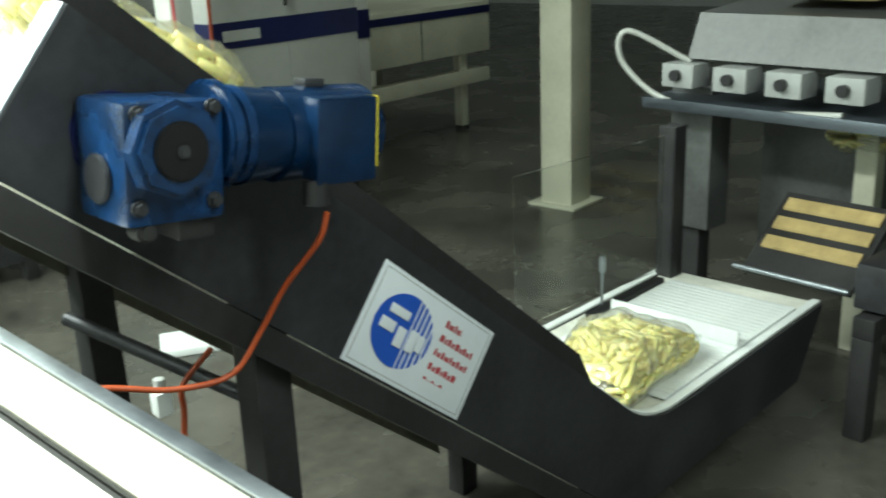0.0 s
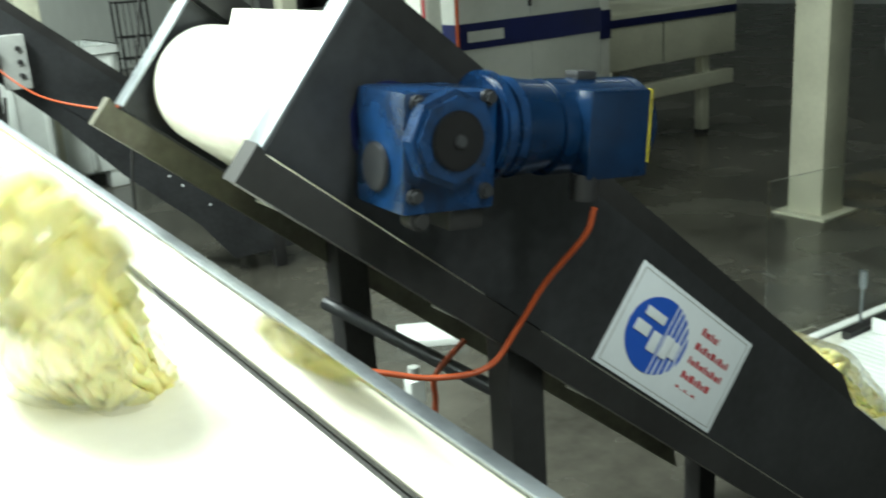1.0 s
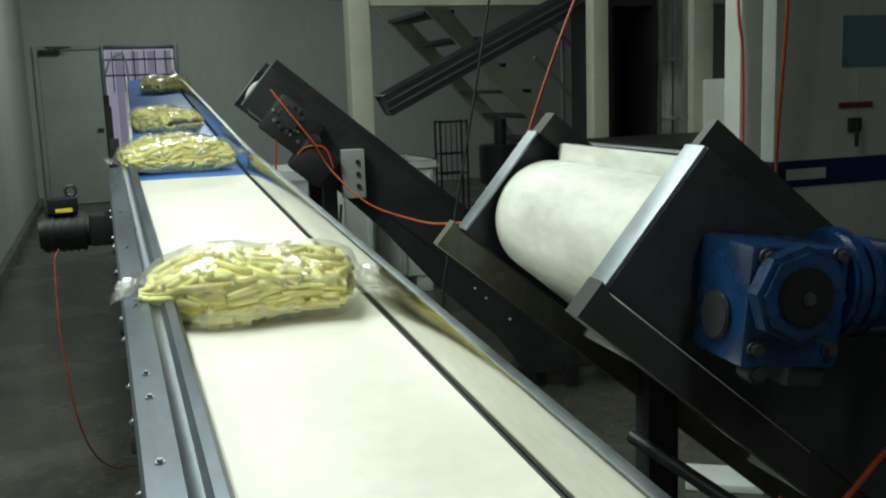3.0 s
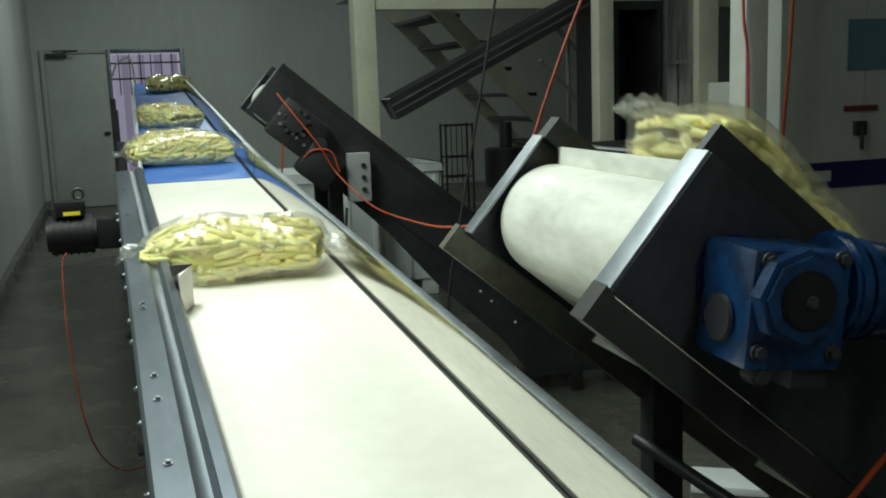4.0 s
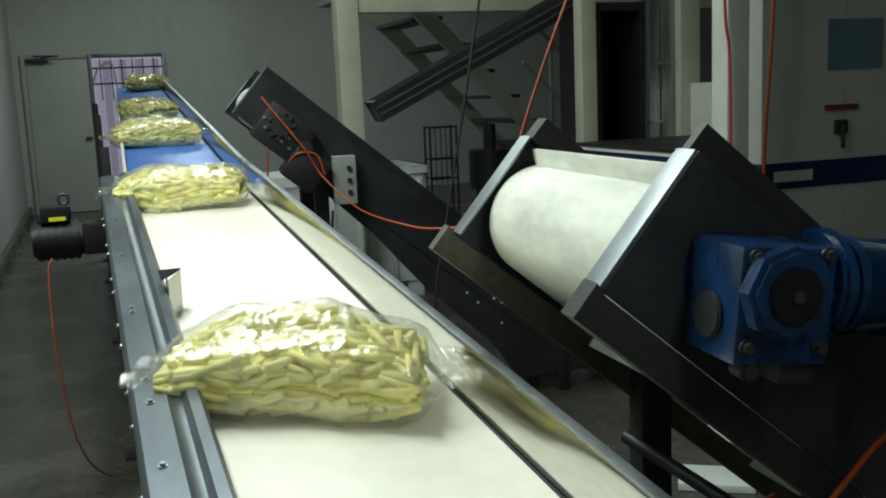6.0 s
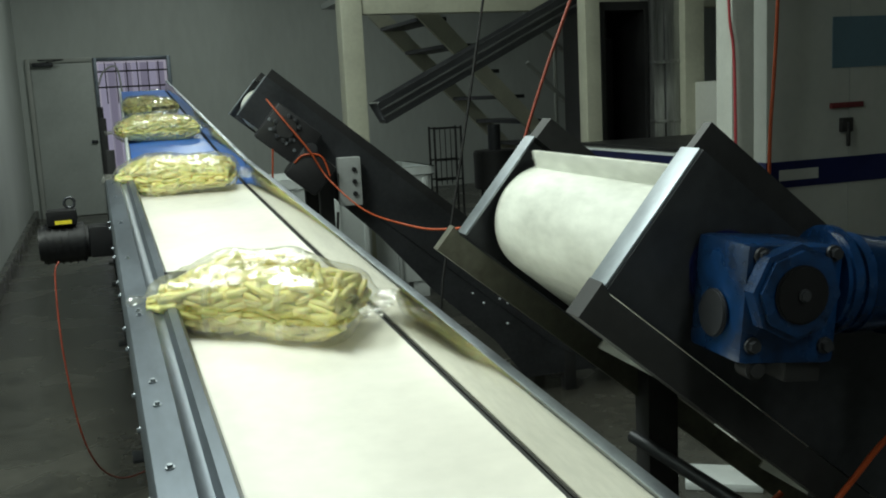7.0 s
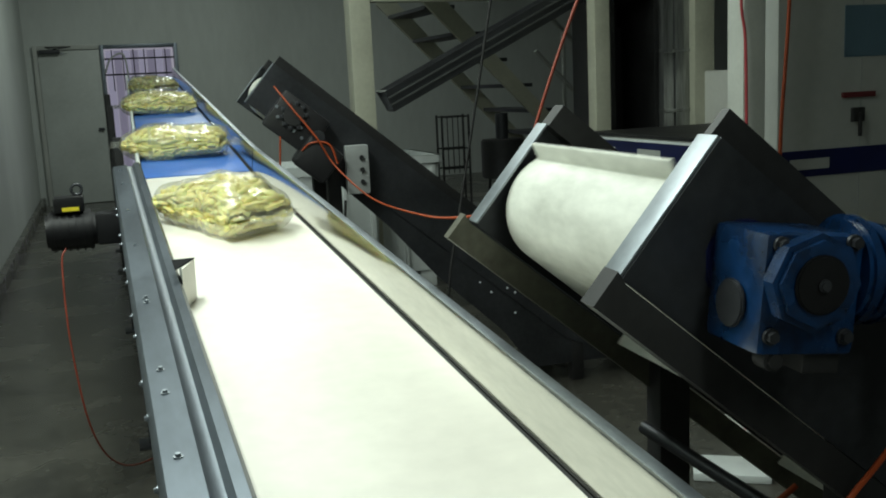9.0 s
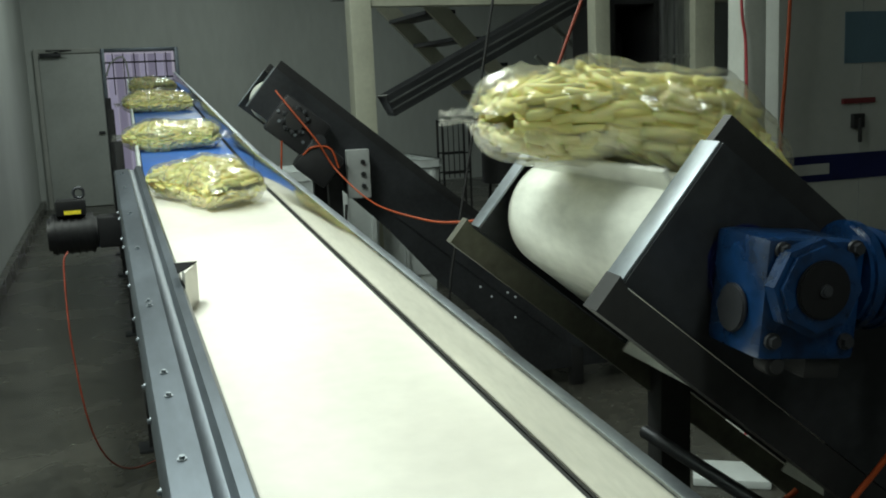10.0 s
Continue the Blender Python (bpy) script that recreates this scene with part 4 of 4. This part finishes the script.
def film_piece(seed, x0, x1):
    """Wrinkled clear skin of one section, closed by a flat crimp at a bag end."""
    bm = bmesh.new()
    nx, ny = 26, 30
    off = Vector((seed * 7.3, seed * 3.1, 0))
    grid = {}
    for side in (1, -1):
        for i in range(nx + 1):
            x = x0 + (x1 - x0) * i / nx
            for j in range(ny + 1):
                mid, wide = bag_plan(max(-BL, min(BL, x)))
                y = mid + wide * (2 * j / ny - 1) * 1.06
                h = bag_height(x / 1.05, mid + (y - mid) / 1.055)
                p = Vector((x, y, side * (h + (0.009 if abs(x) < BL else 0.002))))
                w = (0.5 - abs(noise.noise(Vector((x * 17, y * 12, side * 3)) + off))) * 0.016 - 0.004 + noise.noise(Vector((x * 55, y * 30, side * 5)) + off) * 0.005
                p.z += (w + 0.003) * side * (0.35 if side < 0 else 1.0)
                p.y *= 1 - 0.34 * min(1, max(0, abs(x) / BL - 0.7) / 0.5)
                if abs(x) > BL:
                    p.z += (abs(x) - BL) * 0.5 * noise.noise(Vector((y * 16, seed * 2.0, x)))
                p.x += noise.noise(Vector((y * 20, x * 9, 9)) + off) * 0.008 * (1 if abs(x) > BL * 0.9 else 0)
                grid[side, i, j] = bm.verts.new(p)
        for i in range(nx):
            for j in range(ny):
                bm.faces.new((grid[side, i, j], grid[side, i + 1, j], grid[side, i + 1, j + 1], grid[side, i, j + 1]))
    for f in bm.faces:
        f.smooth = True
    return bm


def stick(verts, faces, a, b, th, roll, bend):
    """One square-cut potato stick from a to b, slightly bowed."""
    d = b - a
    q = Matrix.Translation((a + b) / 2) @ d.to_track_quat("X", "Z").to_matrix().to_4x4() @ pose(0, 0, 0, roll, 0, 0)
    k = len(verts)
    for sx in (-1, 0, 1):
        for sy, sz in ((-1, -1), (1, -1), (1, 1), (-1, 1)):
            verts.append(q @ Vector((sx * d.length / 2, sy * th / 2 + (bend if sx == 0 else 0), sz * th / 2)))
    faces.append((k, k + 3, k + 2, k + 1))
    faces.append((k + 8, k + 9, k + 10, k + 11))
    for r in (0, 4):
        for i in range(4):
            faces.append((k + r + i, k + r + (i + 1) % 4, k + r + 4 + (i + 1) % 4, k + r + 4 + i))


def fries_piece(seed, x0, x1):
    """Loose sticks in layers within one section; those of a layer lie side by side."""
    rnd = random.Random(seed)
    verts, faces = [], []
    for side, layers in ((1, (0.0015, 0.007, 0.0125)), (-1, (0.002, 0.009))):
        for deep in layers:
            laid = []
            for _ in range(900):
                x = rnd.uniform(x0, x1)
                mid, wide = bag_plan(x)
                y = mid + wide * rnd.uniform(-0.95, 0.95)
                ln, az = rnd.uniform(0.040, 0.088), rnd.gauss(0.3, 0.95)
                ex, ey = math.cos(az) * ln / 2, math.sin(az) * ln / 2
                pts = [(x + g * ex, y + g * ey) for g in (-1, -0.5, 0, 0.5, 1)]
                hs = [bag_height(*p) for p in pts]
                if min(hs) < 0.012 or any((p[0] - o[0]) ** 2 + (p[1] - o[1]) ** 2 < 0.0112 ** 2 for p in pts for o in laid):
                    continue
                laid += pts
                a, b = [Vector((*pts[g], side * (hs[g] - deep - rnd.uniform(0.0, 0.005)))) for g in (0, 4)]
                stick(verts, faces, a, b, rnd.uniform(0.0098, 0.0122), rnd.uniform(-25, 25), rnd.uniform(-0.003, 0.003))
    # sticks pressed against the sides
    for edge in (-1, 1):
        for level in (-0.85, -0.5, -0.15, 0.2, 0.55, 0.9):
            x = max(x0, -BL * 0.95) + rnd.uniform(0, 0.02)
            while x < min(x1, BL * 0.95):
                ln = rnd.uniform(0.035, 0.07)
                ends = []
                for g in (0.0, 1.0):
                    px = min(BL * 0.96, x + g * ln)
                    mid, wide = bag_plan(px)
                    out = 0.955 - 0.10 * abs(level) - rnd.uniform(0, 0.05)
                    ends.append(Vector((px, mid + edge * wide * out, (level + rnd.uniform(-0.34, 0.34)) * 0.8 * bag_height(px, mid + edge * wide * 0.86))))
                if (ends[1] - ends[0]).length > 0.012:
                    stick(verts, faces, *ends, rnd.uniform(0.0095, 0.012), rnd.uniform(-30, 30), rnd.uniform(-0.003, 0.003))
                x += ln * rnd.uniform(0.8, 1.1)
    # the packed heart of the heap, below the outer sticks
    nx, ny = 10, 12
    for side in (1, -1):
        k = len(verts)
        for i in range(nx + 1):
            for j in range(ny + 1):
                x = max(-BL * 0.93, min(BL * 0.93, x0 + (x1 - x0) * i / nx))
                mid, wide = bag_plan(x)
                y = mid + wide * 0.94 * (2 * j / ny - 1)
                rise = max(0.0, bag_height(x, y) - 0.015) if 0 < j < ny else 0.0
                verts.append(Vector((x, y, side * rise + rnd.uniform(-0.003, 0.003))))
        for i in range(nx):
            for j in range(ny):
                a = k + i * (ny + 1) + j
                faces.append((a, a + 1, a + ny + 2, a + ny + 1))
    me = bpy.data.meshes.new("potato_filling")
    me.from_pydata(verts, [], faces)
    me.materials.append(FRIES)
    return me


CUTS = ((-0.262, -0.068), (-0.082, 0.082), (0.068, 0.262))
BAG_MESH = []
for seed in (1, 2):
    LUMP[0] = seed * 3.7
    rows = []
    for k, (x0, x1) in enumerate(CUTS):
        pivot = (-0.075, 0.0, 0.075)[k]
        film = mesh_of("film", film_piece(seed + k * 0.37, x0, x1), FILM)
        fries = fries_piece(seed * 10 + k, x0, x1)
        film.transform(Matrix.Translation((-pivot, 0, 0)))
        fries.transform(Matrix.Translation((-pivot, 0, 0)))
        fries.shade_smooth()
        rows.append((pivot, film, fries))
    BAG_MESH.append(rows)


def bag(variant, label):
    b = thing("fries_bag", pose(0, 0, 1), label, "bag", "bags of fries")
    secs = []
    for pivot, film, fries in BAG_MESH[variant]:
        s = new("bag_section", film)
        s["label"] = "wrinkled clear plastic film"
        s.parent, s.matrix_local = b, pose(pivot, 0, 0)
        f = new("potato_filling", fries)
        f.parent = s
        tagged(f, "raw pale yellow potato sticks", kind="stuff")
        secs.append(s)
    return b, secs


BAGS = [bag(0, "clear plastic bag of raw potato fries lying on the belt"),
        bag(1, "clear plastic bag of raw potato fries riding up the infeed"),
        bag(0, "clear plastic bag of raw potato fries riding up the infeed"),
        bag(1, "clear plastic bag of raw potato fries lying on the belt"),
        bag(0, "clear plastic bag of raw potato fries lying on the belt"),
        bag(1, "clear plastic bag of raw potato fries near the conveyor end")]


def on_belt(v, u=0.465, turn=0.0, flip=-180.0):
    """Bag pose lying across the main conveyor at v metres along the hall."""
    s = (v - 1.112) / math.cos(radians(PITCH))
    m = BELT if s < SJ else BLUE
    return m @ pose(u, s, 0.060, 0, flip, turn)


def on_slope(d, lift=0.14, lean=0.0):
    p = incline_frame(*H1) @ Vector((d, 0.24, lift))
    return pose(p.x, p.y, p.z, 0, SLOPE + lean, TURN)


def drop_rows(t0):
    """Over the head roller and down on to the main conveyor; t0 is when the bag crests."""
    rows = [(t0 - 0.85, on_slope(0.36, 0.155)), (t0 - 0.50, on_slope(0.15, 0.155)), (t0 - 0.25, pose(0.765, 1.52, 1.283, 0, 30, 2)), (t0 - 0.10, pose(0.705, 1.52, 1.325, 0, 20, 0)), (t0, pose(0.665, 1.52, 1.345, 0, 14, 0))]
    for dt, x, y, z, a, yaw in ((0.13, 0.615, 1.52, 1.325, -8, 0), (0.23, 0.575, 1.50, 1.275, -33, 0), (0.33, 0.50, 1.51, 1.235, -60, 2), (0.43, 0.41, 1.52, 1.09, -80, 4),
                                (0.53, 0.322, 1.39, 1.000, -115, 28), (0.63, 0.29, 1.56, 0.985, -152, 14)):
        rows.append((t0 + dt, pose(x, y, z, 0, a, yaw)))
    return rows


def ride(points, u=0.465, turn=0.0, flip=-180.0):
    return [(p[0], on_belt(p[1], u, p[2] if len(p) > 2 else turn, flip)) for p in points]


def bend_rows(t0):
    """Degrees by which the leading and trailing sections droop."""
    return [(0.0, 0), (t0 - 0.35, 0), (t0 - 0.05, 12), (t0 + 0.12, 30), (t0 + 0.25, 26), (t0 + 0.38, 13), (t0 + 0.52, 8), (t0 + 0.7, 0), (10.0, 0)]


def key_bend(secs, rows):
    for k, sgn in ((0, -1), (2, 1)):
        pv = BAG_MESH[0][k][0]
        out = []
        for t, a in rows:
            r = radians(a) * 0.5
            out.append((t, pose(pv * math.cos(r), 0, -abs(pv) * math.sin(r), 0, sgn * a, 0)))
        walk(secs[k], out)


FLIGHT_RUN, FLIGHT_R, FLIGHT_SPEED = 1.15, 0.092, 0.42
FLIGHT_LOOP = 2 * FLIGHT_RUN + 2 * math.pi * FLIGHT_R
flight_mesh = mesh_of("flight", boxes((-0.003, 0.003, 0.05, 0.48, 0.0, 0.028), bevel=0.0015), ROLLWHITE)
FLIGHTS = []
for i in range(7):
    f = new("flight", flight_mesh)
    f.parent = inf1
    f["label"] = "white cross flight on the belt"
    FLIGHTS.append(f)


def flight_pose(q):
    """Pose on the belt loop at q metres; 0 is where the belt meets the head roller on top."""
    q %= FLIGHT_LOOP
    arc = math.pi * FLIGHT_R
    if q < arc:
        a = q / FLIGHT_R
        d, n, turn = -FLIGHT_R * math.sin(a), FLIGHT_R * math.cos(a), -a
    elif q < arc + FLIGHT_RUN:
        d, n, turn = q - arc, -FLIGHT_R, -math.pi
    elif q < 2 * arc + FLIGHT_RUN:
        a = (q - arc - FLIGHT_RUN) / FLIGHT_R
        d, n, turn = FLIGHT_RUN + FLIGHT_R * math.sin(a), -FLIGHT_R * math.cos(a), -math.pi - a
    else:
        d, n, turn = FLIGHT_RUN - (q - 2 * arc - FLIGHT_RUN), FLIGHT_R, 0.0
    return pose(d * CA + n * SA, 0.0, H1[2] - d * SA + n * CA, 0, SLOPE + math.degrees(turn), 0)


def motions():
    for i, f in enumerate(FLIGHTS):
        q0 = i * FLIGHT_LOOP / len(FLIGHTS) - FLIGHT_SPEED * 6.8
        walk(f, [(k / 10, flight_pose(q0 + FLIGHT_SPEED * k / 10)) for k in range(101)])
    a, b, c = BAGS[0], BAGS[1], BAGS[2]
    # first bag: already near the crest, then on along the belt
    ra = [(0.0, pose(0.845, 1.52, 1.222, 0, 40, 0))] + drop_rows(0.47)[2:]
    ra += ride(((1.22, 1.54), (1.6, 1.66), (2.2, 1.95), (3.2, 2.23), (4.5, 2.77), (5.5, 3.27), (6.8, 3.82), (7.5, 4.02), (8.5, 4.3), (10.0, 4.86)), turn=-14)
    walk(a[0], ra)
    key_bend(a[1], [r for r in bend_rows(0.47)])
    # second bag: from the level foot up the slope
    foot = [(0.0, pose(2.01, 1.545, 0.385, 0, 5, TURN)), (0.45, pose(1.84, 1.53, 0.425, 0, 24, TURN)), (0.85, on_slope(1.45, 0.155))]
    rb = foot + drop_rows(4.49)
    rb += ride(((5.22, 1.535, -16), (5.5, 1.55, -20), (6.8, 2.03, -24)))
    rb += ride(((7.5, 2.30, -56), (8.5, 2.77, -60), (9.5, 3.21, -60), (10.0, 3.47, -60)), u=0.485)
    walk(b[0], rb)
    key_bend(b[1], bend_rows(4.49))
    # third bag: waits in the station, slides out and climbs
    rc = [(0.0, pose(3.42, 1.58, 0.72)), (4.6, pose(3.42, 1.58, 0.72)), (5.0, pose(2.95, 1.56, 0.58, 0, -30, 0)), (5.35, pose(2.45, 1.58, 0.40, 0, 0, TURN)), (5.6, pose(2.02, 1.54, 0.39, 0, 8, TURN)), (6.05, pose(1.84, 1.53, 0.425, 0, 24, TURN)), (6.45, on_slope(1.45, 0.155))]
    rc += drop_rows(10.0)[:4] + [(10.0, pose(0.675, 1.52, 1.348, 0, 14, 0))]
    walk(c[0], rc)
    key_bend(c[1], [(0.0, 0), (9.65, 0), (9.95, 12), (10.0, 14)])
    # bags further along
    walk(BAGS[3][0], ride(((0.0, 3.0), (2.5, 3.97), (4.5, 4.6), (5.5, 5.02), (7.5, 5.8), (10.0, 6.78)), turn=12))
    walk(BAGS[4][0], ride(((0.0, 4.35), (2.5, 5.25), (4.5, 6.08), (5.5, 6.45), (7.5, 7.3), (10.0, 8.35)), u=0.48, turn=-66))
    rows = ride(((0.0, 6.7), (2.5, 7.9), (4.5, 8.85), (5.5, 9.25), (6.6, 9.62)), u=0.58, turn=58)
    end = rows[-1][1].translation
    rows += [(7.0, pose(end.x, end.y + 0.25, end.z - 0.15, -30, 180, 8)), (7.5, pose(end.x, end.y + 0.5, 0.35, -8, 180, 8)), (10.0, pose(end.x, end.y + 0.5, 0.35, -8, 180, 8))]
    walk(BAGS[5][0], rows)


motions()
